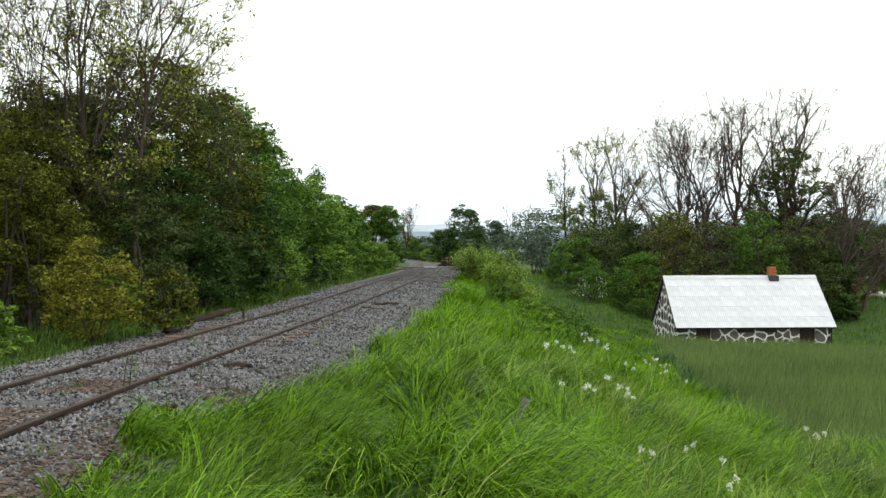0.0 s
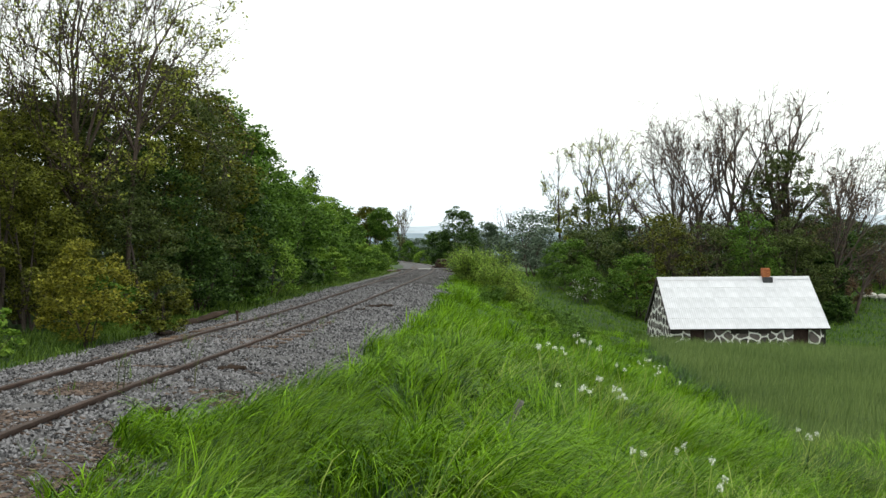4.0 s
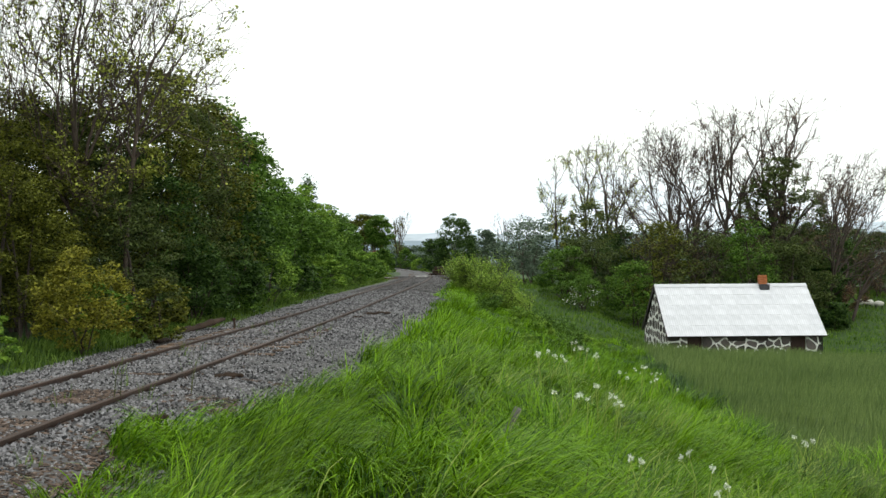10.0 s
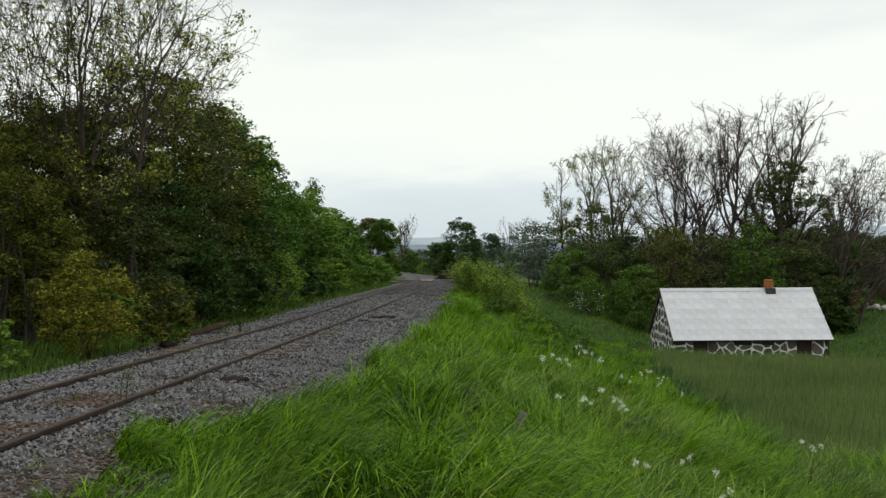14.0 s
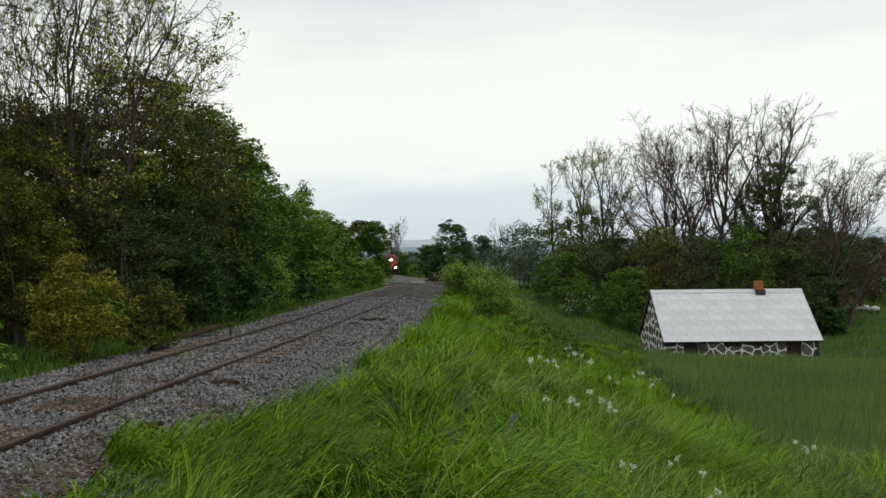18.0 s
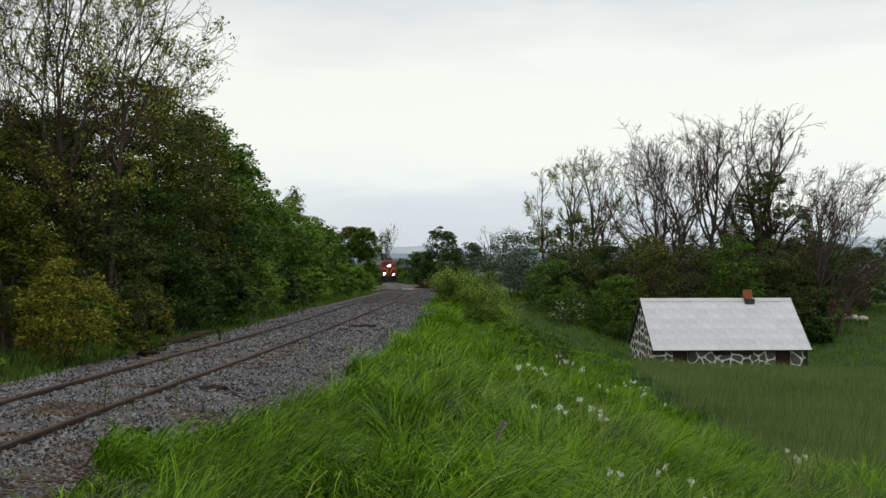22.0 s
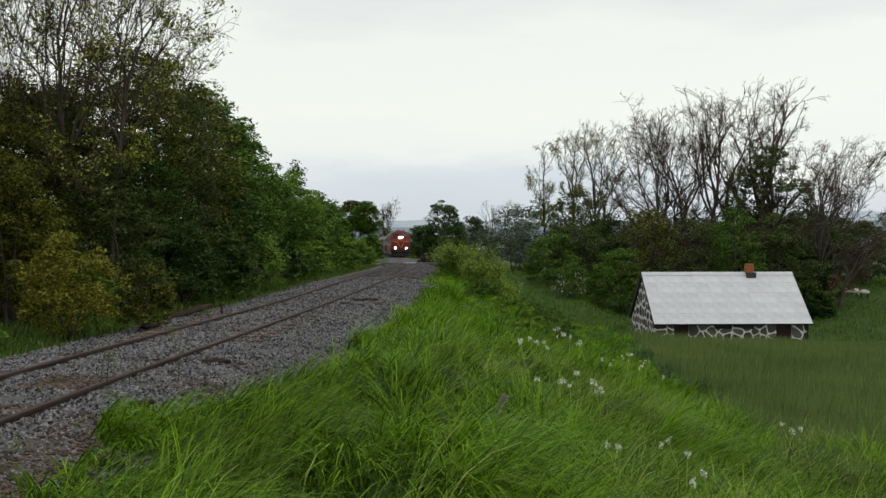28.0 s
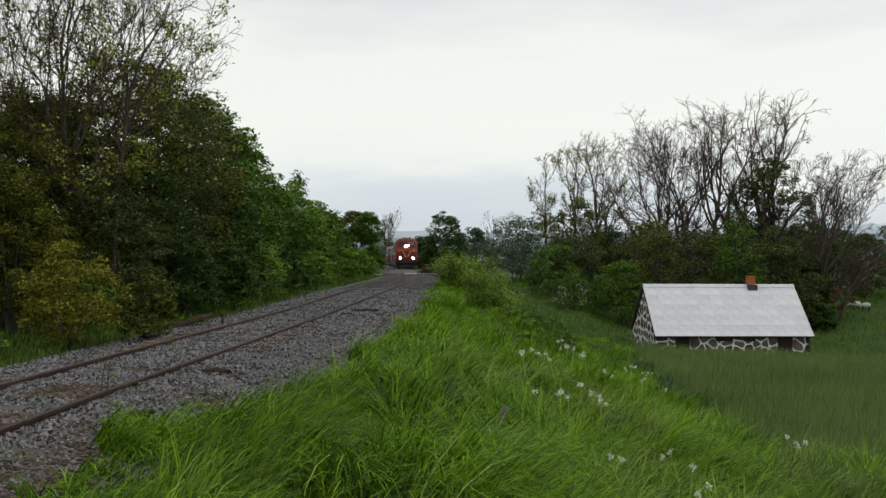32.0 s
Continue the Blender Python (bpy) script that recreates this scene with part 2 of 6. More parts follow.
def ring_sweep(rings):
    """Quads between successive rings of equal count (closed round each ring)."""
    rings = np.asarray(rings)
    k, n = rings.shape[:2]
    i, j = np.meshgrid(np.arange(k - 1), np.arange(n), indexing="ij")
    j2 = (j + 1) % n
    f = np.stack([i * n + j, i * n + j2, (i + 1) * n + j2, (i + 1) * n + j], -1).reshape(-1, 4)
    return rings.reshape(-1, 3), f


def tubes(p0, p1, r0, r1, n=5):
    p0, p1, r0, r1 = (np.asarray(a, dtype=float) for a in (p0, p1, r0, r1))
    d = p1 - p0
    d /= np.maximum(np.linalg.norm(d, axis=1, keepdims=True), 1e-6)
    up = np.where(np.abs(d[:, 2:]) > 0.9, [[1.0, 0, 0]], [[0, 0, 1.0]])
    a = np.cross(d, up)
    a /= np.linalg.norm(a, axis=1, keepdims=True)
    b = np.cross(d, a)
    th = np.arange(n) * 2 * math.pi / n
    c, s = np.cos(th)[None, :, None], np.sin(th)[None, :, None]
    off = a[:, None] * c + b[:, None] * s
    v = np.concatenate([p0[:, None] + off * r0[:, None, None], p1[:, None] + off * r1[:, None, None]], 1)
    k = np.arange(len(p0))[:, None] * 2 * n
    j = np.arange(n)[None]
    f = np.stack([k + j, k + (j + 1) % n, k + n + (j + 1) % n, k + n + j], -1).reshape(-1, 4)
    return v.reshape(-1, 3), f


def leaf_quads(c, size, rng, flat=0.4, long=1.5):
    """A pointed, slightly folded leaf at each centre."""
    n = len(c)
    nrm = rng.normal(size=(n, 3))
    nrm[:, 2] = np.abs(nrm[:, 2]) + flat
    nrm /= np.linalg.norm(nrm, axis=1, keepdims=True)
    a = np.cross(nrm, rng.normal(size=(n, 3)))
    a /= np.maximum(np.linalg.norm(a, axis=1, keepdims=True), 1e-6)
    b = np.cross(nrm, a)
    s = (size * rng.uniform(0.6, 1.3, n))[:, None]
    v = np.stack([c - a * s * long * 0.5, c + b * s * 0.5 - nrm * s * 0.12, c + a * s * long * 0.5 - nrm * s * 0.1, c - b * s * 0.5 - nrm * s * 0.12], 1)
    return v.reshape(-1, 3), np.arange(4 * n).reshape(n, 4)


def joined(pieces):
    vs, fs, k = [], [], 0
    for v, f in pieces:
        vs.append(v)
        fs.append(f + k)
        k += len(v)
    return np.concatenate(vs), np.concatenate(fs)


# ---- the line of the railway and the lie of the land ----
KNOTS = np.array([(-40, -6.6, 0.75), (0, -5.05, 0.25), (12, -4.72, 0.12), (20, -4.2, 0.06), (30, -3.82, -0.09), (41, -2.92, -0.01), (53, -2.42, -0.1), (66, -2.26, -0.33),
                  (84, -2.37, -0.62), (110, -3.15, -1.15), (142, -4.55, -1.75), (160, -5.65, -2.08), (185, -7.8, -2.52), (205, -9.8, -2.84), (225, -12.2, -3.1), (260, -17.3, -3.6), (300, -24.5, -4.0),
                  (360, -37, -4.4), (460, -62, -5.0)], dtype=float)
TAB_Y = np.arange(-40, 460, 0.5)


def hermite(xs, ks, vs):
    m = np.gradient(vs, ks)
    i = np.clip(np.searchsorted(ks, xs, side="right") - 1, 0, len(ks) - 2)
    h = ks[i + 1] - ks[i]
    t = (xs - ks[i]) / h
    return (2 * t**3 - 3 * t**2 + 1) * vs[i] + (t**3 - 2 * t**2 + t) * h * m[i] + (3 * t**2 - 2 * t**3) * vs[i + 1] + (t**3 - t**2) * h * m[i + 1]


TAB_X = hermite(TAB_Y, KNOTS[:, 0], KNOTS[:, 1])
TAB_Z = hermite(TAB_Y, KNOTS[:, 0], KNOTS[:, 2])


def track_x(y):
    return np.interp(y, TAB_Y, TAB_X)


def track_z(y):
    return np.interp(y, TAB_Y, TAB_Z)


def track_slope(y):
    return (track_x(y + 0.5) - track_x(y - 0.5))


def smooth(a, b, x):
    t = np.clip((x - a) / (b - a), 0, 1)
    return t * t * (3 - 2 * t)


def field_z(x, y):
    yy, xx = np.clip(y, -20, 66), np.clip(x, -5, 45)
    z = -1.3 - 0.047 * yy - 0.04 * xx
    z = z + 0.11 * np.clip(y - 66, 0, 28) * smooth(24, 33, x)
    z = z + 0.09 * np.clip(y - 58, 0, 30) * (1 - smooth(9, 14, x))
    z = z + 0.05 * np.clip(y - 70, 0, 25) * smooth(9, 14, x) * (1 - smooth(24, 33, x))
    return z - 5.0 * smooth(130, 260, y)


def wobble(x, y):
    return 0.13 * np.sin(x * 0.9 + 1.3 * np.sin(y * 0.37)) * np.sin(y * 0.71 + 0.8) + 0.07 * np.sin(x * 2.3 + y * 1.7) + 0.03 * np.sin(3.9 * y - 2.1 * x)


def ground_z(x, y):
    x, y = np.asarray(x, dtype=float), np.asarray(y, dtype=float)
    u = x - track_x(y)
    base = track_z(y)
    u0 = 5.3 - 0.9 * smooth(4, 11, y) - 1.5 * smooth(16, 40, y)
    bank = base - 0.28 - (0.36 + 0.0055 * np.clip(y - 20, 0, 36)) * np.maximum(u - u0, 0)
    left = base - 0.22 + 0.02 * np.clip(-u - 2, 0, 6) - 0.06 * np.maximum(-u - 16, 0)
    e = np.where(u > 0, bank, left)
    f = field_z(x, y)
    d = e - f
    top = f + np.where(d > 0.8, d, np.where(d < -0.8, 0, (d + 0.8) ** 2 / 3.2))
    z = np.where(u > 3, top, e)
    z = np.maximum(z, -14 - 0 * z)
    z = z + wobble(x, y) * smooth(2.9, 4.5, np.abs(u + 0.2))
    return np.where((u > -1.7) & (u < 3.0), base - 0.55, z)


# ---- ground: one sheet to the horizon ----
def axis(near, fine, far, growth):
    out, v, s = [0.0], 0.0, fine
    while v < far:
        if v > near:
            s *= growth
        v += s
        out.append(v)
    return np.array(out)


def build_ground():
    ax = axis(14, 0.45, 2600, 1.13)
    xs = np.concatenate([-ax[:0:-1], ax])
    ys = np.concatenate([-axis(6, 1.0, 400, 1.4)[:0:-1], axis(70, 0.5, 3200, 1.11)])
    X, Y = np.meshgrid(xs, ys, indexing="ij")
    Z = ground_z(X, Y)
    far = np.hypot(X, Y - 60)
    Z = Z - 16 * smooth(250, 700, far) * (Y > -300)
    nx, ny = X.shape
    i, j = np.meshgrid(np.arange(nx - 1), np.arange(ny - 1), indexing="ij")
    k = i * ny + j
    f = np.stack([k, k + ny, k + ny + 1, k + 1], -1).reshape(-1, 4)
    ob = new("ground", mesh_np("ground", np.stack([X, Y, Z], -1), f, M_EARTH, True))
    return tagged(ob, "sloping green meadow ground falling from the railway bank", "ground", kind="structure")


ground = build_ground()


# ---- far hills, blue-green: distance haze painted into their colours ----
def build_hills():
    rng = np.random.default_rng(5)
    # the farther row is painted paler, as more haze would make it
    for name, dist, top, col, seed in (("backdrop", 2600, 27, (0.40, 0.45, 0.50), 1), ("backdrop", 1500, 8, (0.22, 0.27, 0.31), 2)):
        m = mat("haze_tinted_hills", tuple(c * 0.78 for c in col), tuple(min(1, c * 1.2) for c in col), 1.0, 0.012, 0.06, 0.0, spec=0.0)
        xs = np.linspace(-1800, 1800, 240)
        prof = top + 0.22 * top * np.sin(xs * 0.0031 + seed) + 0.12 * top * np.sin(xs * 0.011 + 2 * seed) + rng.normal(0, 0.035 * top, len(xs))
        prof += 36 * smooth(450, 1000, xs) if dist > 2000 else 15 * smooth(300, 560, xs)
        rows = []
        for s, back in ((0.0, 0), (0.55, 120), (1.0, 300), (0.7, 700)):
            rows.append(np.stack([xs, np.full_like(xs, dist + back), -30 + (prof + 30) * s], 1))
        v = np.concatenate(rows)
        n = len(xs)
        i, j = np.meshgrid(np.arange(3), np.arange(n - 1), indexing="ij")
        k = i * n + j
        f = np.stack([k, k + 1, k + n + 1, k + n], -1).reshape(-1, 4)
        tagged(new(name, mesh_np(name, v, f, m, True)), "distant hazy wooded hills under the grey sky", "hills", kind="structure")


build_hills()


# ---- railway: ballast, sleepers, rails ----
def along(y, u, z):
    """Points at lateral distance u from the centreline and height z over the rail level."""
    g = track_slope(y)
    k = 1 / np.hypot(1, g)
    return np.stack([track_x(y) + u * k, y - u * g * k, track_z(y) + z], -1)


BED_U = np.array([-2.75, -2.4, -1.5, -1.2, -0.85, -0.4, 0.0, 0.4, 0.85, 1.3, 1.8, 2.4, 3.0, 3.5])
BED_Z = np.array([-0.60, -0.19, -0.14, -0.09, -0.06, -0.065, -0.055, -0.065, -0.06, -0.085, -0.15, -0.25, -0.36, -0.7])


def bed_z(u):
    return np.interp(u, BED_U, BED_Z)


def build_ballast():
    ys = np.concatenate([np.arange(-30, 4, 1.0), np.arange(4, 40, 0.25), np.arange(40, 130, 1.0), np.arange(130, 460, 4.0)])
    us = np.concatenate([[-2.75, -2.3], np.linspace(-1.9, 3.1, 28), [3.5]])
    Y, U = np.meshgrid(ys, us, indexing="ij")
    rough = (np.random.default_rng(3).normal(0, 0.012, Y.shape)) * (np.abs(U - 0.7) < 2.2)
    P = along(Y, U, bed_z(U) + rough)
    n = len(us)
    i, j = np.meshgrid(np.arange(len(ys) - 1), np.arange(n - 1), indexing="ij")
    k = i * n + j
    f = np.stack([k, k + 1, k + n + 1, k + n], -1).reshape(-1, 4)
    ob = new("ballast_bed", mesh_np("ballast_bed", P, f, M_BALLAST))
    return tagged(ob, "grey crushed granite ballast bed under the track", "ballast", kind="structure")


ballast = build_ballast()


def stone_shape(rng):
    v = np.array([(1, 0, 0), (-1, 0, 0), (0, 1, 0), (0, -1, 0), (0, 0, 1), (0, 0, -1)], dtype=float)
    v = v * rng.uniform(0.65, 1.25, (6, 1)) + rng.normal(0, 0.22, (6, 3))
    return v


STONE_F = np.array([(0, 2, 4), (2, 1, 4), (1, 3, 4), (3, 0, 4), (2, 0, 5), (1, 2, 5), (3, 1, 5), (0, 3, 5)])


def build_stones():
    rng = np.random.default_rng(11)
    shapes = np.array([stone_shape(rng) for _ in range(40)])
    n = 80000
    y = 5.9 + (rng.uniform(0, 1, n) ** 2.0) * 38.6
    u = rng.uniform(-2.4, 3.15, n)
    keep = (np.abs(np.abs(u) - 0.75) > 0.06)
    y, u = y[keep], u[keep]
    n = len(y)
    s = rng.uniform(0.012, 0.027, n) * (1 + 0.3 * (y > 22))
    c = along(y, u, bed_z(u) + 0.006)
    q = rng.normal(size=(n, 4))
    q /= np.linalg.norm(q, axis=1, keepdims=True)
    w, a, b, d = q.T
    R = np.stack([1 - 2 * (b * b + d * d), 2 * (a * b - d * w), 2 * (a * d + b * w), 2 * (a * b + d * w), 1 - 2 * (a * a + d * d), 2 * (b * d - a * w),
                  2 * (a * d - b * w), 2 * (b * d + a * w), 1 - 2 * (a * a + b * b)], -1).reshape(n, 3, 3)
    v = np.einsum("nij,nkj->nki", R, shapes[rng.integers(0, 40, n)]) * s[:, None, None] + c[:, None]
    f = STONE_F[None] + 6 * np.arange(n)[:, None, None]
    tagged(new("ballast_stones", mesh_np("ballast_stones", v, f.reshape(-1, 3), M_STONE)), "loose grey and pinkish crushed ballast stones", "stones", kind="stuff")
    m = 9000
    yy = 42 + rng.uniform(0, 1, m) ** 1.3 * 46
    uu = rng.uniform(-1.7, 2.9, m)
    v = shapes[rng.integers(0, 40, m)] * rng.uniform(0.025, 0.05, m)[:, None, None] * [1.2, 1.2, 0.7] + along(yy, uu, bed_z(uu) + 0.006)[:, None]
    f = STONE_F[None] + 6 * np.arange(m)[:, None, None]
    tagged(new("far_ballast_stones", mesh_np("far_ballast_stones", v, f.reshape(-1, 3), M_BALLAST)), "loose grey ballast stones towards the level crossing", "stones", kind="stuff")
    # brown grit and wood chips between and beside the rails
    m = 6000
    yy = 6 + rng.uniform(0, 1, m) ** 1.2 * 9
    uu = np.where(rng.uniform(0, 1, m) < 0.72, rng.normal(0.22, 0.24, m), rng.normal(1.9, 0.25, m))
    ok = (np.sin(yy * 0.8 + 0.5) + np.sin(yy * 2.1) > -0.5) & (np.abs(uu - 0.75) > 0.09)
    yy, uu = yy[ok], uu[ok]
    m = len(yy)
    v = shapes[rng.integers(0, 40, m)] * rng.uniform(0.012, 0.03, m)[:, None, None] * [1.6, 0.9, 0.6] + along(yy, uu, bed_z(uu) + 0.02)[:, None]
    f = STONE_F[None] + 6 * np.arange(m)[:, None, None]
    tagged(new("brown_grit", mesh_np("brown_grit", v, f.reshape(-1, 3), M_RUBBLE)), "rust-brown grit and wood chips on the ballast", "grit", kind="stuff")
    m = 1700
    yy, uu = rng.uniform(5.8, 10.5, m), rng.normal(1.75, 0.38, m)
    ok = (uu > 0.95) & (np.sin(yy * 2.6) + np.sin(uu * 5.0) > -0.7)
    yy, uu = yy[ok], uu[ok]
    m = len(yy)
    v = shapes[rng.integers(0, 40, m)] * rng.uniform(0.008, 0.022, m)[:, None, None] * [1.5, 0.9, 0.7] + along(yy, uu, bed_z(uu) + 0.025)[:, None]
    f = STONE_F[None] + 6 * np.arange(m)[:, None, None]
    tagged(new("shoulder_litter", mesh_np("shoulder_litter", v, f.reshape(-1, 3), M_RUBBLE)), "brown wood litter and soil on the ballast shoulder", "litter", kind="stuff")
    # the nearest ones, each for itself
    meshes = [mesh_np("ballast_stone", shapes[k] * 0.028, STONE_F, M_STONE) for k in range(12)]
    for k in range(220):
        yy, uu = rng.uniform(7.2, 12.5), rng.uniform(-0.55, 2.6)
        if abs(abs(uu) - 0.75) < 0.08:
            continue
        p = along(np.array(yy), np.array(uu), bed_z(uu) + 0.02)
        child("ballast_stone", meshes[k % 12], ballast, at=Matrix.Translation(p) @ Euler(rng.uniform(0, 6, 3)).to_matrix().to_4x4())


track = thing("railway_track", Matrix(), "rusty single railway track on grey stone ballast", "railway track", kind="structure")


def build_track():
    prof = np.array([(-0.07, -0.165), (0.07, -0.165), (0.07, -0.15), (0.012, -0.13), (0.012, -0.045), (0.036, -0.035), (0.036, -0.004), (0.03, 0.0), (-0.03, 0.0), (-0.036, -0.004), (-0.036, -0.035), (-0.012, -0.045), (-0.012, -0.13), (-0.07, -0.15)])
    for side in (-0.75, 0.75):
        ys = np.concatenate([np.arange(-30, 0, 3.0), np.arange(0, 130, 0.5), np.arange(130, 455, 3.0)])
        kink = 0.012 * np.sin(ys * 0.55 + side) * (ys < 75) + 0.008 * np.sin(ys * 1.3)
        rings = np.stack([along(ys, np.full_like(ys, side + a) + kink, np.full_like(ys, b) + 0.5 * kink) for a, b in prof], 1)
        v, f = ring_sweep(rings)
        me = mesh_np("rail", v, f, M_RAIL)
        me.materials.append(M_RAILTOP)
        idx = np.zeros(len(f), dtype=np.int32)
        idx[np.arange(len(f)) % len(prof) == 7] = 1
        me.polygons.foreach_set("material_index", idx)
        child("rail", me, track, "rust-brown steel rail with a worn head")
    rng = np.random.default_rng(8)
    meshes = []
    for k in range(4):
        bm = box_bm((2.5, 0.25, 0.16), bevel=0.012)
        for vv in bm.verts:
            vv.co += Vector(rng.normal(0, 0.006, 3))
        me = bpy.data.meshes.new("sleeper")
        bm.to_mesh(me)
        bm.free()
        me.materials.append(M_SLEEPER)
        meshes.append(me)
    y = 3.0
    k = 0
    while y < 118:
        sink = -0.078 - 0.063 + (0.006 if 17.5 < y < 25 else -0.016) + rng.uniform(-0.012, 0.006)
        p = along(np.array(y), np.array(0.0), sink)
        child("sleeper", meshes[k % 4], track, at=pose(*p, 0, 0, math.degrees(math.atan(-track_slope(y))) + rng.normal(0, 0.7)))
        y += 0.63
        k += 1
    for y in np.arange(7.0, 30, 0.63):
        for side in (-0.75, 0.75):
            for off in (-0.11, 0.11):
                p = along(np.array(y), np.array(side + off), -0.055)
                bolt = bpy.data.meshes.get("rail_spike")
                if not bolt:
                    bm = cyl_bm(0.022, 0.016, 0.05, n=6)
                    bolt = bpy.data.meshes.new("rail_spike")
                    bm.to_mesh(bolt)
                    bm.free()
                    bolt.materials.append(M_RAIL)
                child("rail_spike", bolt, track, at=Matrix.Translation(p))


build_track()


# ---- trees ----
def grow(rng, base, height, lean=(0, 0), levels=4, kids=5, spread=0.75, r0=0.12, stems=1, up=0.25, split=0.3, tipr=0.006, wander=0.13, fan=0.42):
    """Segments of a branching skeleton and the tips of its twigs."""
    p0, p1, r_0, r_1, tips = [], [], [], [], []
    stack = []
    for s in range(stems):
        a = rng.uniform(0, 2 * math.pi)
        t = 0.0 if stems == 1 else rng.uniform(0.08, fan)
        d = np.array([math.cos(a) * t + lean[0], math.sin(a) * t + lean[1], 1.0])
        stack.append((np.array(base, dtype=float) + (0 if stems == 1 else rng.normal(0, 0.15, 3) * [1, 1, 0]), d / np.linalg.norm(d), height * rng.uniform(0.45, 0.62), r0 * rng.uniform(0.7, 1.0), 0))
    owner, parent = [], []
    stack = [(*s, i, -1) for i, s in enumerate(stack)]
    while stack:
        p, d, ln, r, lv, own, prev = stack.pop()
        n = 5 if lv == 0 else (4 if lv < 3 else 3)
        step = ln / n
        rr = r
        for k in range(n):
            d = d + rng.normal(0, wander if lv else 0.07, 3) + np.array([0, 0, up * 0.25 * (lv > 0)])
            d /= np.linalg.norm(d)
            q = p + d * step
            rn = max(r * (1 - 0.5 * (k + 1) / n), tipr)
            p0.append(p)
            p1.append(q)
            r_0.append(rr)
            r_1.append(rn)
            owner.append(own)
            parent.append(prev)
            prev = len(p0) - 1
            if lv < levels - 1 and (lv > 0 or (k + 1) / n > split):
                m = rng.poisson(kids / n) if lv else rng.poisson(kids / n * 1.5)
                for _ in range(m):
                    ax = rng.normal(size=3)
                    ax -= d * (ax @ d)
                    ax /= np.linalg.norm(ax) + 1e-9
                    sp = spread * rng.uniform(0.6, 1.3)
                    dd = d * math.cos(sp) + ax * math.sin(sp) + np.array([0, 0, up])
                    stack.append((p + (q - p) * rng.uniform(0, 1), dd / np.linalg.norm(dd), ln * rng.uniform(0.42, 0.72), max(rn * rng.uniform(0.45, 0.75), tipr), lv + 1, own, prev))
            p, rr = q, rn
        if lv < levels - 1:
            for _ in range(2):
                dd = d + rng.normal(0, 0.35, 3) + np.array([0, 0, up * 0.5])
                stack.append((p, dd / np.linalg.norm(dd), ln * rng.uniform(0.45, 0.7), max(rr * 0.8, tipr), lv + 1, own, prev))
        else:
            tips.append(p)
    p0, p1, r_0, r_1, tips, owner = (np.array(a) for a in (p0, p1, r_0, r_1, tips, owner))
    return p0, p1, r_0, r_1, tips, owner


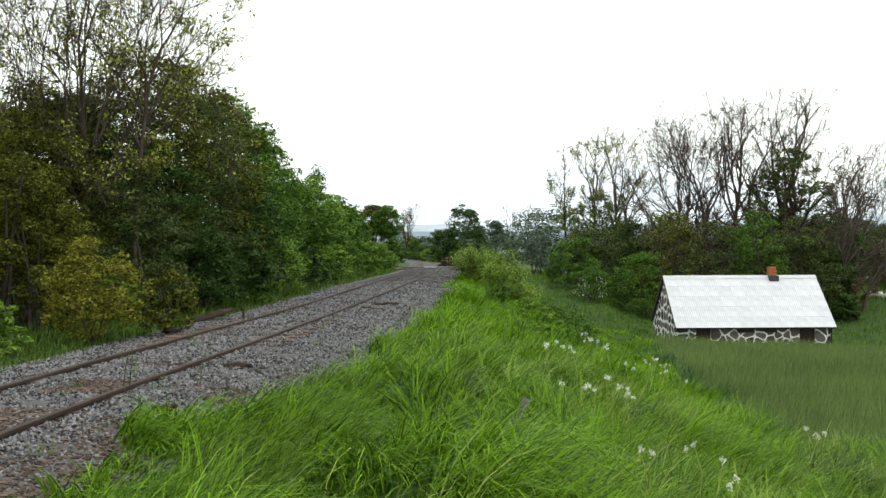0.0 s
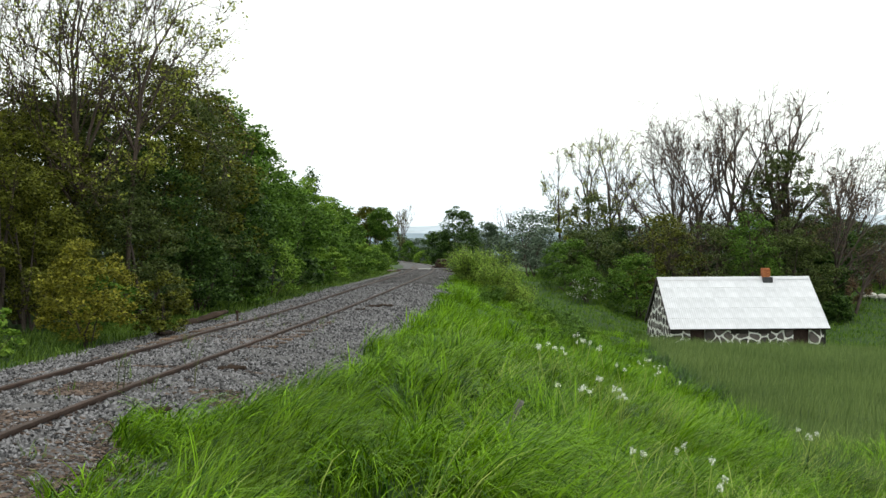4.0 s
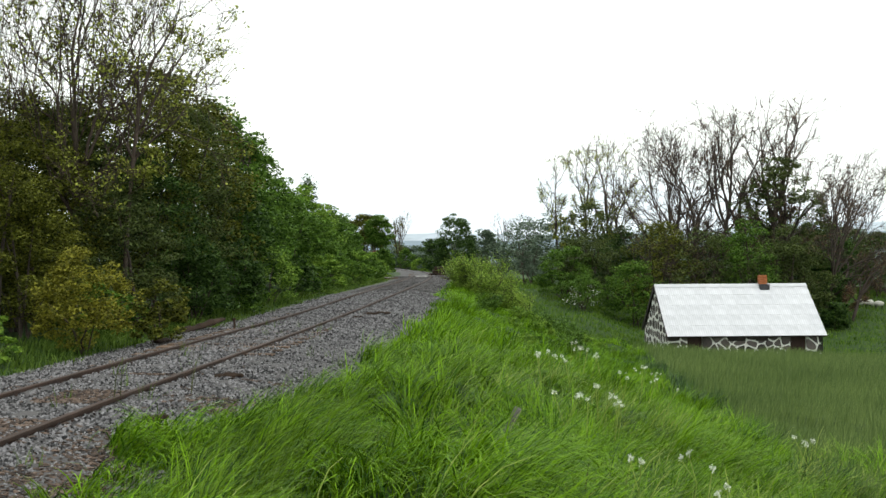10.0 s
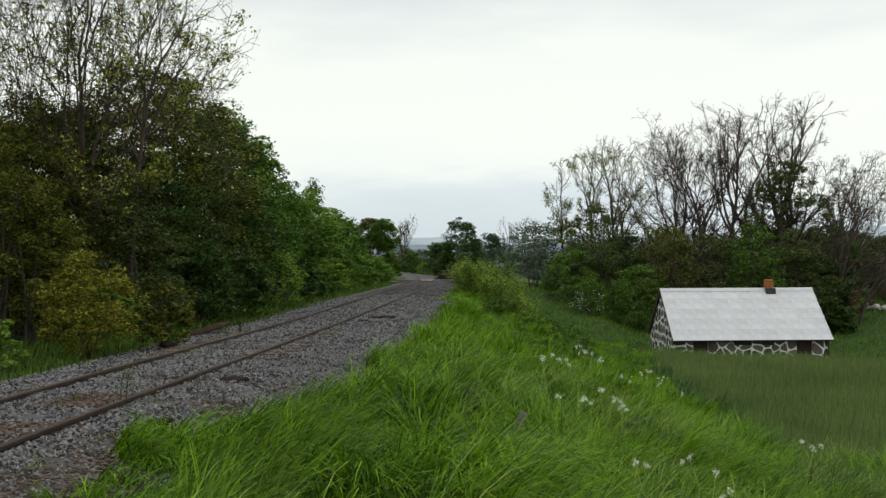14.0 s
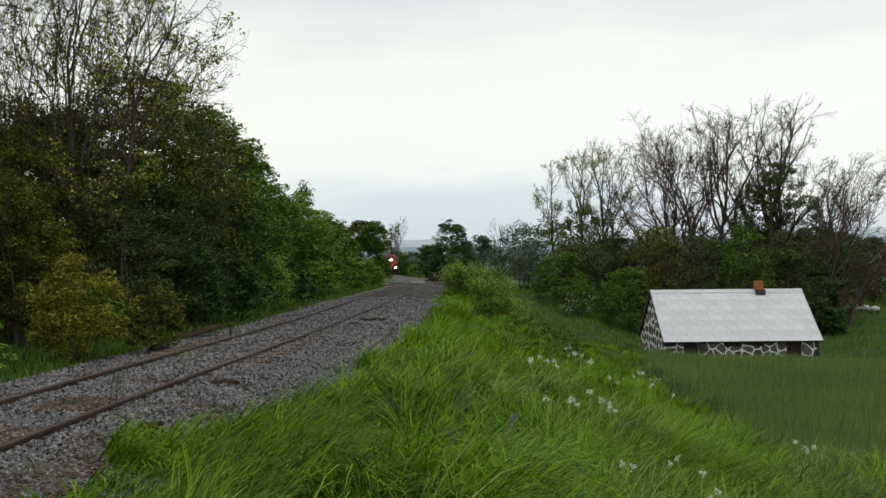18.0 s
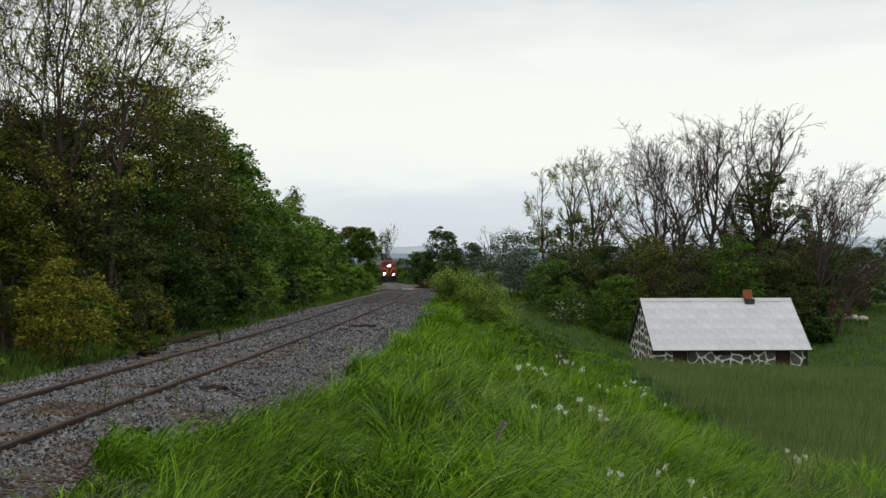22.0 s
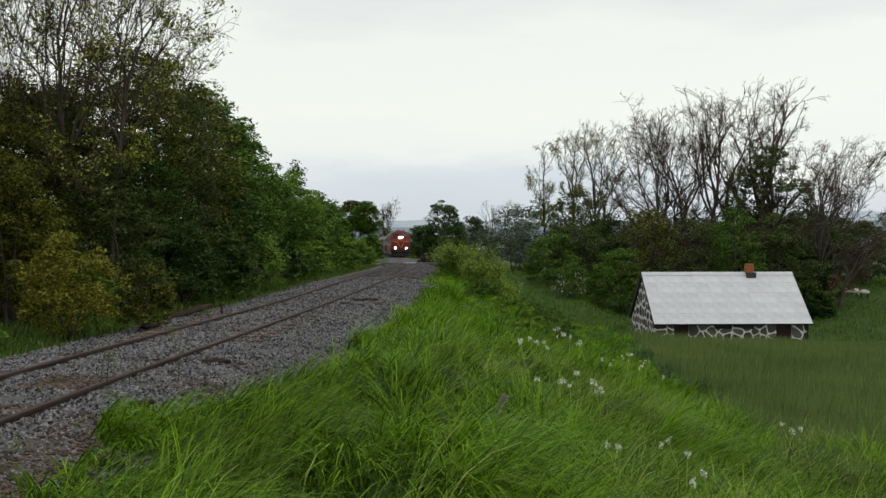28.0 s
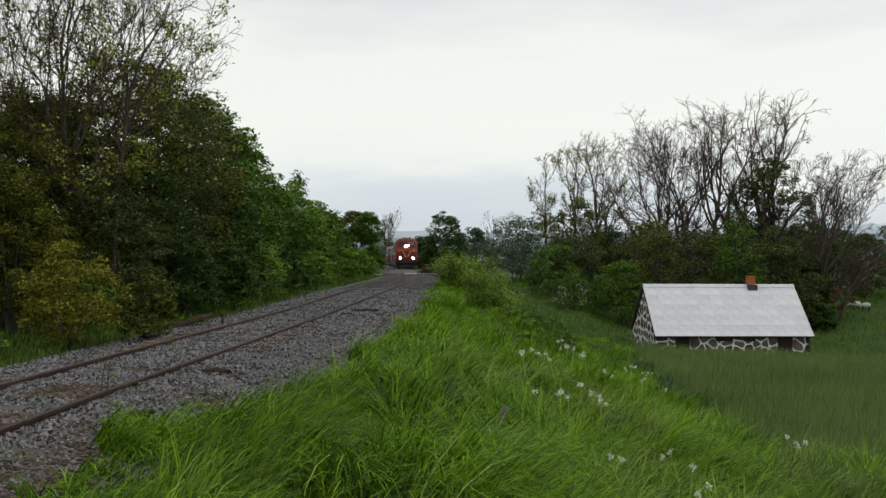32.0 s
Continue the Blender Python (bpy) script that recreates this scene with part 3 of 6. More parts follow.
def fork_crown(rng, height, lean, dome, stems, tipr, low=0.3, limbs=7, levels=6, spread=1.0, fan=0.3, thick=None, shoots=0.5, rise=0.03, wide=1.2):
    """A bare crown: limbs radiate from the fork of each trunk to a dome, forking again and again, with short shoots along them."""
    thick = thick or height * 0.012
    S, tips = [], []

    def unit(v):
        return v / np.maximum(np.linalg.norm(v, axis=1, keepdims=True), 1e-9)

    def across(d):
        a = rng.normal(size=d.shape)
        return unit(a - d * (a * d).sum(1, keepdims=True))

    def extend(p, d, ln, ra, rb, own, n, wander, lift):
        """Draws each branch as n bent pieces; returns its end, its heading and its joints."""
        joints = []
        for k in range(n):
            d = unit(d + rng.normal(0, wander, d.shape) + [0, 0, lift])
            q = p + d * (ln / n)[:, None]
            S.append((p, q, ra + (rb - ra) * k / n, ra + (rb - ra) * (k + 1) / n, own))
            joints.append((q, d))
            p = q
        return p, d, joints

    b = 2 * math.pi * (np.arange(stems) + rng.uniform(0, 0.7, stems)) / stems
    t = fan * rng.uniform(0.5, 1.0, stems) * (stems > 1)
    own = np.arange(stems)
    p = np.stack([0.3 * np.cos(b), 0.3 * np.sin(b), 0 * b], 1) * (stems > 1)
    d = unit(np.stack([np.cos(b) * t, np.sin(b) * t, 1 + 0 * b], 1))
    ra = thick * rng.uniform(0.8, 1.0, stems)
    p, d, _ = extend(p, d, low * height * rng.uniform(0.85, 1.15, stems), ra, ra * 0.75, own, 4, 0.05, 0.0)
    # limbs at all tilts round the top of each trunk, as long as the way to the dome
    k = np.tile(np.arange(limbs), stems)
    at = np.repeat(np.arange(stems), limbs)
    az = np.where(stems > 1, b[at], 0) + 2.4 * k + rng.uniform(-0.4, 0.4, len(k))
    tilt = wide * ((k + rng.uniform(0.1, 0.9, len(k))) / limbs) ** 0.8
    drop = k / limbs * rng.uniform(0.4, 1.1, len(k)) * 0.6 * low * height
    p, own = p[at] - d[at] * drop[:, None], own[at]
    d = unit(np.stack([np.cos(az) * np.sin(tilt), np.sin(az) * np.sin(tilt), np.cos(tilt)], 1) + d[at] - [0, 0, 1])
    mid = (low + 0.42 * (1 - low)) * height
    size = np.array([dome, dome, height - mid])
    pn, dn = (p - [0, 0, mid]) / size, d / size
    qa, qb, qc = (dn * dn).sum(1), (pn * dn).sum(1), (pn * pn).sum(1) - 1
    reach = (-qb + np.sqrt(np.maximum(qb * qb - qa * qc, 0))) / qa
    reach = np.clip(reach, 0.25 * dome, height)
    ra = ra[at] * np.where(k == 0, 0.75, rng.uniform(0.45, 0.68, len(k)))
    ln = reach * rng.uniform(0.9, 1.08, len(k)) / (3.2 if levels < 6 else 3.6)
    for lv in range(levels):
        rb = np.maximum(ra * 0.72, tipr)
        p, d, joints = extend(p, d, ln, ra, rb, own, (4, 4, 3, 3, 2, 2, 1)[lv], 0.09 + 0.02 * lv, rise)
        if lv:
            for q, dq in joints[:-1] if lv < levels - 1 else joints:
                on = rng.uniform(0, 1, len(q)) < shoots
                if on.any():
                    sl = ln[on] * rng.uniform(0.35, 0.75, on.sum())
                    sd = unit(dq[on] * 0.8 + across(dq[on]) * rng.uniform(0.5, 0.9, on.sum())[:, None])
                    rr = np.minimum(rb[on] * 0.6, tipr * 1.4)
                    e, de, mids = extend(q[on], sd, sl, rr, rr * 0.6, own[on], 2, 0.15, rise)
                    tips.append(e)
                    e, de, mids = extend(mids[0][0], unit(de + across(de) * 0.7), sl * 0.5, rr * 0.7, rr * 0.5, own[on], 1, 0.1, rise)
                    tips.append(e)
        if lv == levels - 1:
            tips.append(p)
            break
        ax = across(d)
        heirs = [(0.17, 0.82, 0.92, ax, np.ones(len(p), bool)), (0.5, 0.72, 0.74, -ax, np.ones(len(p), bool)), (0.62, 0.66, 0.6, across(d), rng.uniform(0, 1, len(p)) < 0.35)]
        ps, ds, ls, rs, os = [], [], [], [], []
        for ang, lk, rk, way, on in heirs:
            n = on.sum()
            ps.append(p[on])
            ds.append(unit(d[on] + way[on] * np.tan(ang * spread * rng.uniform(0.6, 1.3, n))[:, None]))
            ls.append(ln[on] * lk * rng.uniform(0.8, 1.12, n))
            rs.append(np.maximum(rb[on] * rk, tipr))
            os.append(own[on])
        p, d, ln, ra, own = (np.concatenate(v) for v in (ps, ds, ls, rs, os))
    p0, p1, a, b2 = (np.concatenate([r[i] + 0 * r[2][:, None] if i < 2 else r[i] for r in S]) for i in range(4))
    own = np.concatenate([r[4] for r in S])
    tips = np.concatenate(tips)
    # what grew past the dome is drawn in; then the crown is brought to its height, and the tree leans
    for q in (p0, p1, tips):
        w = (q - [0, 0, mid]) / size
        far = np.linalg.norm(w, axis=1)
        back = np.where((far > 0.85) & (q[:, 2] > low * height), (0.85 + 0.55 * (far - 0.85)) / np.maximum(far, 0.85), 1.0)
        q[:] = np.array([0, 0, mid]) + w * back[:, None] * size
    kz = 1.05 * height / np.percentile(tips[:, 2], 99.3)
    for q in (p0, p1, tips):
        q[:, 2] *= kz
        q[:, 2] -= 0.25 * np.maximum(q[:, 2] - 0.93 * height, 0)
        q[:, 0] += lean[0] * q[:, 2]
        q[:, 1] += lean[1] * q[:, 2]
    return p0, p1, a, b2, tips, own


SWAYING = []


def tree(x, y, height, seed, label, leaf, leaves=1500, leaf_size=0.12, name="tree", crown="crown", scatter=0.45, thick=None, z=None, bark=None, cat="tree", group="", bunch=1, **kw):
    """A tapered trunk with limbs as one part and a crown of single leaves as another."""
    rng = np.random.default_rng(seed)
    zz = float(ground_z(x, y)) - 0.08 if z is None else z
    ob = thing(name, pose(x, y, zz), label, cat, group)
    if y < 60:
        SWAYING.append((ob, x, y))
    thick = thick or height * 0.013
    if "dome" in kw:
        p0, p1, a, b, tips, owner = fork_crown(rng, height, thick=thick, **kw)
    else:
        p0, p1, a, b, tips, owner = grow(rng, (0, 0, 0), height, r0=thick, **kw)
    top = max(p1[:, 2].max(), 0.1)
    k = 1.0 if "dome" in kw else height / top
    p0, p1, tips = p0 * k, p1 * k, tips * k
    for own in range(owner.max() + 1):
        mine = owner == own
        big, thin = mine & (a > 0.03), mine & (a <= 0.03)
        pieces = [tubes(p0[q], p1[q], a[q], b[q], n) for q, n in ((big, 6), (thin, 3)) if q.any()]
        v, f = joined(pieces)
        child("trunk", mesh_np("trunk", v, f, bark or M_BARK, True), ob, "branching grey-brown trunk and limbs")
    if leaves:
        mid = (p0 + p1) / 2
        mid = mid[(a < 0.05)]
        src = np.concatenate([tips, mid]) if len(mid) else tips
        pick = rng.integers(0, len(src), max(leaves // bunch, 1))
        c = src[np.repeat(pick, bunch)[rng.integers(0, len(pick) * bunch, leaves)]] + rng.normal(0, scatter, (leaves, 3)) * [1, 1, 0.8]
        c = c[c[:, 2] > 0.15]
        v, f = leaf_quads(c, leaf_size, rng)
        child(crown, mesh_np(crown, v, f, leaf), ob)
    return ob


def bush(x, y, height, rad, seed, label, leaf, leaves=6000, leaf_size=0.1, name="bush", cat="bush", clumps=40, z=None, stems=5, group="", deep=0.75, low=0.05, fine=1.0, flat=0.6):
    """A leafy mass: stems from the ground, leaves gathered in uneven clumps on and in the crown."""
    rng = np.random.default_rng(seed)
    zz = float(ground_z(x, y)) - 0.05 if z is None else z
    ob = thing(name, pose(x, y, zz), label, cat, group)
    cl = rng.normal(size=(clumps, 3))
    cl /= np.linalg.norm(cl, axis=1, keepdims=True)
    cl *= (rng.uniform(0.25, 1.0, clumps) ** (1 - deep))[:, None]
    taper = 1.0 - 0.35 * np.clip(cl[:, 2], 0, 1)
    taper = np.where(cl[:, 2] < 0, np.minimum(1 / np.sqrt(np.maximum(1 - cl[:, 2] ** 2, 0.05)), 1.7), taper)
    c = np.stack([cl[:, 0] * rad * taper, cl[:, 1] * rad * taper, height * (0.5 + low / 2) + cl[:, 2] * height * (0.5 - low / 2) * 0.88], 1)
    c += rng.normal(0, 0.06 * rad, c.shape)
    st = c[rng.integers(0, clumps, max(stems, 5))]
    base = rng.normal(0, 0.10 * rad, st.shape) * [1, 1, 0]
    midp = (base * 0.5 + st * 0.5) * [0.7, 0.7, 1] + rng.normal(0, 0.05 * rad, st.shape)
    th = height * 0.010 * rng.uniform(0.6, 1.4, len(st))
    for q in range(len(st)):
        v, f = joined([tubes(base[q:q + 1], midp[q:q + 1], th[q:q + 1], th[q:q + 1] * 0.7, 5), tubes(midp[q:q + 1], st[q:q + 1], th[q:q + 1] * 0.7, th[q:q + 1] * 0.25, 5)])
        child("stem", mesh_np("stem", v, f, M_BARK, True), ob)
    cr = fine * rng.uniform(0.14, 0.34, clumps) * (rad * 0.6 + height * 0.25)
    k = rng.integers(0, clumps, leaves)
    d = rng.normal(size=(leaves, 3))
    d /= np.linalg.norm(d, axis=1, keepdims=True)
    pts = c[k] + d * (cr[k] * rng.uniform(0.3, 1.0, leaves) ** 0.4)[:, None] * [1.25, 1.25, flat]
    pts = pts[pts[:, 2] > 0.03]
    v, f = leaf_quads(pts, leaf_size, rng, 0.9)
    child("crown", mesh_np("crown", v, f, leaf), ob)
    return ob


HEDGE = "hedgerow along the railway"


def build_left_trees():
    T = "young broadleaved tree with olive spring leaves beside the railway"
    G = "dense green maple tree in full leaf beside the railway"
    # dense mass behind, from near to far: x, y, height, radius, leaves, material, label, size
    # dark and dun bushes near y 25 to 33 paint the shadow behind the saplings
    rows = [(-12.5, 20, 5.0, 2.4, 9000, M_LEAF_OLIVE, T, 0.085), (-9.6, 21.5, 4.6, 1.5, 8000, M_LEAF_OLIVE, T, 0.07), (-7.9, 25.2, 4.0, 1.35, 7500, M_LEAF_DUN, T, 0.075), (-10.5, 25, 5.6, 2.2, 12000, M_LEAF_OLIVE, T, 0.085),
            (-9.1, 29.5, 8.3, 1.9, 14000, M_LEAF_OLIVE, T, 0.085), (-10.4, 28, 6.4, 1.8, 11000, M_LEAF_DUN, T, 0.085), (-11.4, 23.6, 4.6, 1.5, 8000, M_LEAF_OLIVE, T, 0.07), (-8.5, 31.5, 7.7, 1.8, 12000, M_LEAF_DUN, T, 0.085), (-8.4, 28.5, 5.4, 1.6, 10000, M_LEAF_DARK, T, 0.08), (-12.5, 32, 6.6, 2.6, 9000, M_LEAF_DARK, T, 0.11),
            (-8.7, 34, 7.8, 2.1, 12000, M_LEAF_OLIVE, G, 0.10), (-8.3, 37, 5.6, 1.8, 9000, M_LEAF_DARK, G, 0.11), (-8.9, 40.5, 8.0, 2.0, 12000, M_LEAF_GREEN, G, 0.115),
            (-8.4, 43, 5.0, 1.8, 8500, M_LEAF_GREEN, G, 0.115), (-9.4, 48.5, 7.5, 2.1, 12000, M_LEAF_GREEN, G, 0.12), (-8.2, 52, 5.2, 1.8, 9000, M_LEAF_GREEN, G, 0.12),
            (-9.6, 57, 6.0, 2.1, 9000, M_LEAF_GREEN, G, 0.12), (-8.2, 61, 4.4, 1.8, 7500, M_LEAF_GREEN, G, 0.125), (-9.6, 67, 6.5, 2.3, 9000, M_LEAF_FRESH, G, 0.13),
            (-8.0, 72, 4.2, 1.8, 6500, M_LEAF_GREEN, G, 0.13), (-9.0, 78, 5.7, 2.2, 8000, M_LEAF_GREEN, G, 0.14), (-8.9, 86, 3.4, 1.7, 6000, M_LEAF_GREEN, G, 0.14), (-13.8, 100, 10.4, 1.3, 4000, M_LEAF_DARK, G, 0.15),
            (-9.0, 22.0, 3.6, 1.2, 6000, M_LEAF_OLIVE, T, 0.07), (-7.3, 29.5, 2.7, 1.0, 4500, M_LEAF_DARK, T, 0.09), (-7.0, 33.2, 2.7, 1.0, 4500, M_LEAF_DARK, T, 0.09), (-11.4, 27.6, 6.7, 1.6, 8000, M_LEAF_OLIVE, T, 0.085), (-13.4, 28.6, 6.9, 1.9, 8000, M_LEAF_OLIVE, T, 0.09), (-15.5, 31, 6.2, 3.0, 8000, M_LEAF_DARK, T, 0.13), (-13.2, 35, 7.4, 3.0, 8000, M_LEAF_DARK, T, 0.13), (-18.0, 36, 7.0, 3.2, 7000, M_LEAF_DARK, T, 0.14)]
    for k, (x, y, h, r, n, m, lab, s) in enumerate(rows):
        bush(x, y, h, r, 100 + k, lab, m, int(n * (2.2 if y < 32 else 1.5)), s * (0.66 if y < 32 else 0.85), name="tree", cat="tree", clumps=190, stems=6, group=HEDGE, fine=0.52)
    # the bare-crowned trees in front, high over the rest
    lab = "tall thin-leaved tree with bare grey branches and sparse buds"
    for k, (x, y, h, lean, r, st, low) in enumerate([(-9.5, 25.9, 10.8, (0.08, 0), 4.2, 1, 0.42), (-11.0, 22.6, 9.6, (0.0, 0), 3.0, 1, 0.42), (-12.9, 25.5, 10.4, (0, 0), 3.2, 1, 0.42), (-9.9, 26.4, 10.4, (0.02, 0), 3.8, 2, 0.26), (-8.1, 25.4, 9.0, (0.05, 0), 2.4, 1, 0.5)]):
        tree(x, y, h, 40 + k, lab, M_LEAF_OLIVE if k % 2 else M_LEAF_YELLOW, leaves=4600, leaf_size=0.056, scatter=0.07, bunch=6, bark=M_BARK_PALE, lean=lean, stems=st, tipr=0.0062, low=low, limbs=12 if st == 1 else 7, levels=6, spread=1.05, fan=0.35, thick=0.07, dome=r, wide=1.0 if k == 0 else 1.3, shoots=0.75, group=HEDGE)
    # leafy skirts that come down to the verge
    rng = np.random.default_rng(17)
    for k, y in enumerate((23.5, 26.5, 30, 33.5, 37.5, 41.5, 46, 51, 56, 61.5, 67, 73, 79, 85)):
        u = -3.4 - rng.uniform(0, 0.5)
        bush(float(track_x(y)) + u, y, rng.uniform(1.2, 2.3), rng.uniform(0.8, 1.15), 700 + k, "low leafy shrub at the foot of the hedge", (M_LEAF_GREEN, M_LEAF_OLIVE if y < 36 else M_LEAF_FRESH, M_LEAF_DARK if y < 50 else M_LEAF_GREEN)[k % 3], 3600, 0.065 if y < 40 else 0.085, clumps=60, fine=0.6, group=HEDGE, name="shrub", cat="shrub")
    bush(-6.85, 19.4, 2.15, 0.85, 7, "round bush of bronze-yellow young leaves at the verge", M_LEAF_RUST, 9500, 0.045, clumps=120, fine=0.55, flat=0.9)
    bush(-5.9, 21.0, 1.55, 0.55, 8, "small olive-green maple sapling at the verge", M_LEAF_OLIVE, 3400, 0.05, clumps=45, fine=0.6)
    bush(-7.7, 17.2, 1.1, 0.5, 9, "pale green maple sapling at the verge", M_LEAF_FRESH, 1600, 0.065, clumps=30, fine=0.7)
    # clump where the line bends away: canopies on visible trunks, with fresh shrubs before them
    for k, (x, y, h, r, n, low, m) in enumerate([(-8.7, 127, 7.5, 1.6, 13000, 0.45, M_LEAF_GREEN), (-11.0, 131, 8.0, 2.2, 15000, 0.3, M_LEAF_OLIVE), (-12.6, 124, 7.0, 1.8, 10000, 0.2, M_LEAF_GREEN), (-10.4, 135, 6.2, 2.0, 11000, 0.05, M_LEAF_GREEN)]):
        bush(x, y, h, r, 200 + k, "leafy tree where the railway bends away", m, n, 0.13, name="tree", cat="tree", clumps=110, fine=0.62, low=low)
    for k, (x, y, h, r, m) in enumerate([(-6.95, 108, 3.0, 1.05, M_LEAF_GREEN), (-8.0, 101, 2.2, 1.2, M_LEAF_FRESH), (-8.9, 95, 2.4, 1.2, M_LEAF_FRESH), (-8.3, 111, 2.6, 1.4, M_LEAF_FRESH), (-9.6, 104, 2.6, 1.3, M_LEAF_GREEN), (-9.8, 233, 5.2, 2.2, M_LEAF_GREEN), (-6.9, 228, 4.2, 1.9, M_LEAF_FRESH)]):
        bush(x, y, h, r, 220 + k, "fresh green shrub beside the railway", m, 6500, 0.11 if y < 200 else 0.17, clumps=70, fine=0.7, flat=0.8)
    tree(-12.6, 262, 14.8, 77, "half-bare tree beyond the railway bend", M_LEAF_OLIVE, leaves=900, leaf_size=0.2, scatter=0.3, lean=(0, 0), stems=2, tipr=0.022, low=0.4, limbs=8, levels=5, dome=2.1, wide=0.7)


build_left_trees()


def build_right_trees():
    ash = "tall bare ash tree just coming into bud behind the stone barn"
    # x, y, height, stems, lean, fork height, radius, limbs
    spec = [(10.5, 101, 12.6, 1, -0.02, 0.45, 1.3, 8), (13.3, 101, 14.6, 1, -0.02, 0.42, 1.9, 9), (15.0, 100, 15.8, 1, 0.0, 0.42, 2.0, 10), (16.6, 100, 15.6, 1, 0.0, 0.42, 1.9, 9),
            (21.2, 92, 17.3, 2, -0.04, 0.22, 6.0, 9), (19.6, 93, 16.6, 1, -0.05, 0.22, 5.4, 14), (22.9, 90, 17.6, 1, 0.0, 0.36, 3.8, 10), (24.8, 90.5, 15.8, 1, 0.02, 0.3, 3.2, 8), (27.6, 90, 17.4, 1, 0.0, 0.34, 3.4, 8), (29.4, 90, 17.6, 1, 0.05, 0.3, 5.0, 11), (29.2, 82, 13.0, 1, 0.22, 0.22, 5.2, 12), (35.5, 97, 10.6, 1, 0.1, 0.25, 3.8, 9), (30.9, 80.5, 5.6, 1, 0.30, 0.35, 1.9, 6)]
    for k, (x, y, h, st, ln, low, r, limbs) in enumerate(spec):
        slim = r < 2.1 and y > 95
        tree(x, y, h, 300 + k, ash, M_LEAF_YELLOW if slim else M_LEAF_BUD, leaves=3800 if slim else 3600, leaf_size=0.08 if slim else 0.07, scatter=0.12, bunch=4, stems=st, lean=(ln, 0), tipr=0.019, low=low, limbs=limbs + 1, levels=5 if slim else 6, spread=1.0, fan=0.26, shoots=0.78, rise=0.01, wide=0.75 if slim else 1.4, thick=0.14 if slim else 0.24 if y > 85 else 0.16, dome=r, group="bare trees behind the barn")
    bush(27.4, 86.5, 14.2, 3.9, 350, "dark ivy-green tree among bare ash trees", M_LEAF_DUN, 15000, 0.13, name="tree", cat="tree", clumps=150, fine=0.36, low=0.16)
    under = "dense undergrowth shrub behind the stone barn"
    for k, (x, y, h, r, m) in enumerate([(9.2, 84, 3.4, 2.0, M_LEAF_GREEN), (11.4, 86, 4.4, 2.1, M_LEAF_DUN), (14.0, 80, 4.0, 2.2, M_LEAF_GREEN), (16.5, 83, 6.6, 2.8, M_LEAF_OLIVE), (19.6, 80, 6.2, 2.5, M_LEAF_DUN), (22.5, 79, 6.8, 1.9, M_LEAF_GREEN), (25.5, 80, 6.0, 2.6, M_LEAF_DUN), (27.4, 81, 5.2, 2.2, M_LEAF_DUN), (36.6, 98, 4.2, 2.4, M_LEAF_DARK), (12.6, 95, 7.0, 3.0, M_LEAF_DUN), (40.5, 99, 4.6, 2.8, M_LEAF_DARK), (45.0, 99, 6.6, 3.2, M_LEAF_DUN), (32.4, 97, 5.0, 2.4, M_LEAF_DUN), (28.6, 78.2, 1.6, 0.9, M_LEAF_DARK), (29.8, 83, 3.6, 1.5, M_LEAF_DARK), (33.8, 93, 4.6, 2.0, M_LEAF_DARK), (38.4, 94, 4.6, 2.4, M_LEAF_DUN)]):
        bush(x, y, h * 1.35, r * 1.08, 400 + k, under, m, 8500, 0.115, clumps=100, fine=0.65, name="shrub", cat="shrub", group="undergrowth behind the barn")
    for k in range(13):
        rng = np.random.default_rng(900 + k)
        bush(7.5 + 2.9 * k, 104 + rng.uniform(-4, 6), rng.uniform(6.6, 8.6), rng.uniform(2.2, 3.0), 930 + k, "dim grey-green thicket behind the bare trees", M_LEAF_DUN if k % 3 == 2 else M_LEAF_HAZED, 4500, 0.165, clumps=80, fine=0.75, name="thicket", cat="shrub", group="thickets behind the barn")
    for k in range(8):
        rng = np.random.default_rng(960 + k)
        bush(15.5 + 2.5 * k, 97 + rng.uniform(-1.5, 1.5), rng.uniform(6.0, 7.6), rng.uniform(1.9, 2.5), 970 + k, "dark tangled thicket under the bare trees", M_LEAF_DUN if k % 3 else M_LEAF_DARK, 7000, 0.13, clumps=90, fine=0.75, name="thicket", cat="shrub", group="thickets behind the barn")
    bush(9.9, 79, 2.8, 1.6, 480, "green hawthorn bush with white blossom", M_LEAF_GREEN, 6000, 0.08, clumps=60, fine=0.7)
    bush(9.9, 78.4, 2.3, 1.4, 481, "white-blossoming hawthorn bush at the meadow edge", M_BLOSSOM, 420, 0.065, clumps=60, fine=0.6)
    # willow shrubs beside the line and below it
    w = "fresh green willow shrub on the railway bank"
    for k, (x, y, h) in enumerate([(1.0, 51, 2.3), (1.7, 53, 2.6), (2.5, 54, 2.4), (1.6, 49.5, 1.8), (2.8, 51, 1.8), (3.4, 53, 1.9), (0.75, 53.5, 2.1)]):
        tree(x, y, h, 500 + k, w, M_LEAF_WILLOW, leaves=7000, leaf_size=0.05, scatter=0.13, name="willow_shrub", cat="shrub", levels=3, kids=6, spread=0.5, stems=9, up=0.25, thick=0.018, split=0.1, tipr=0.004, fan=0.7, group="willow shrubs")
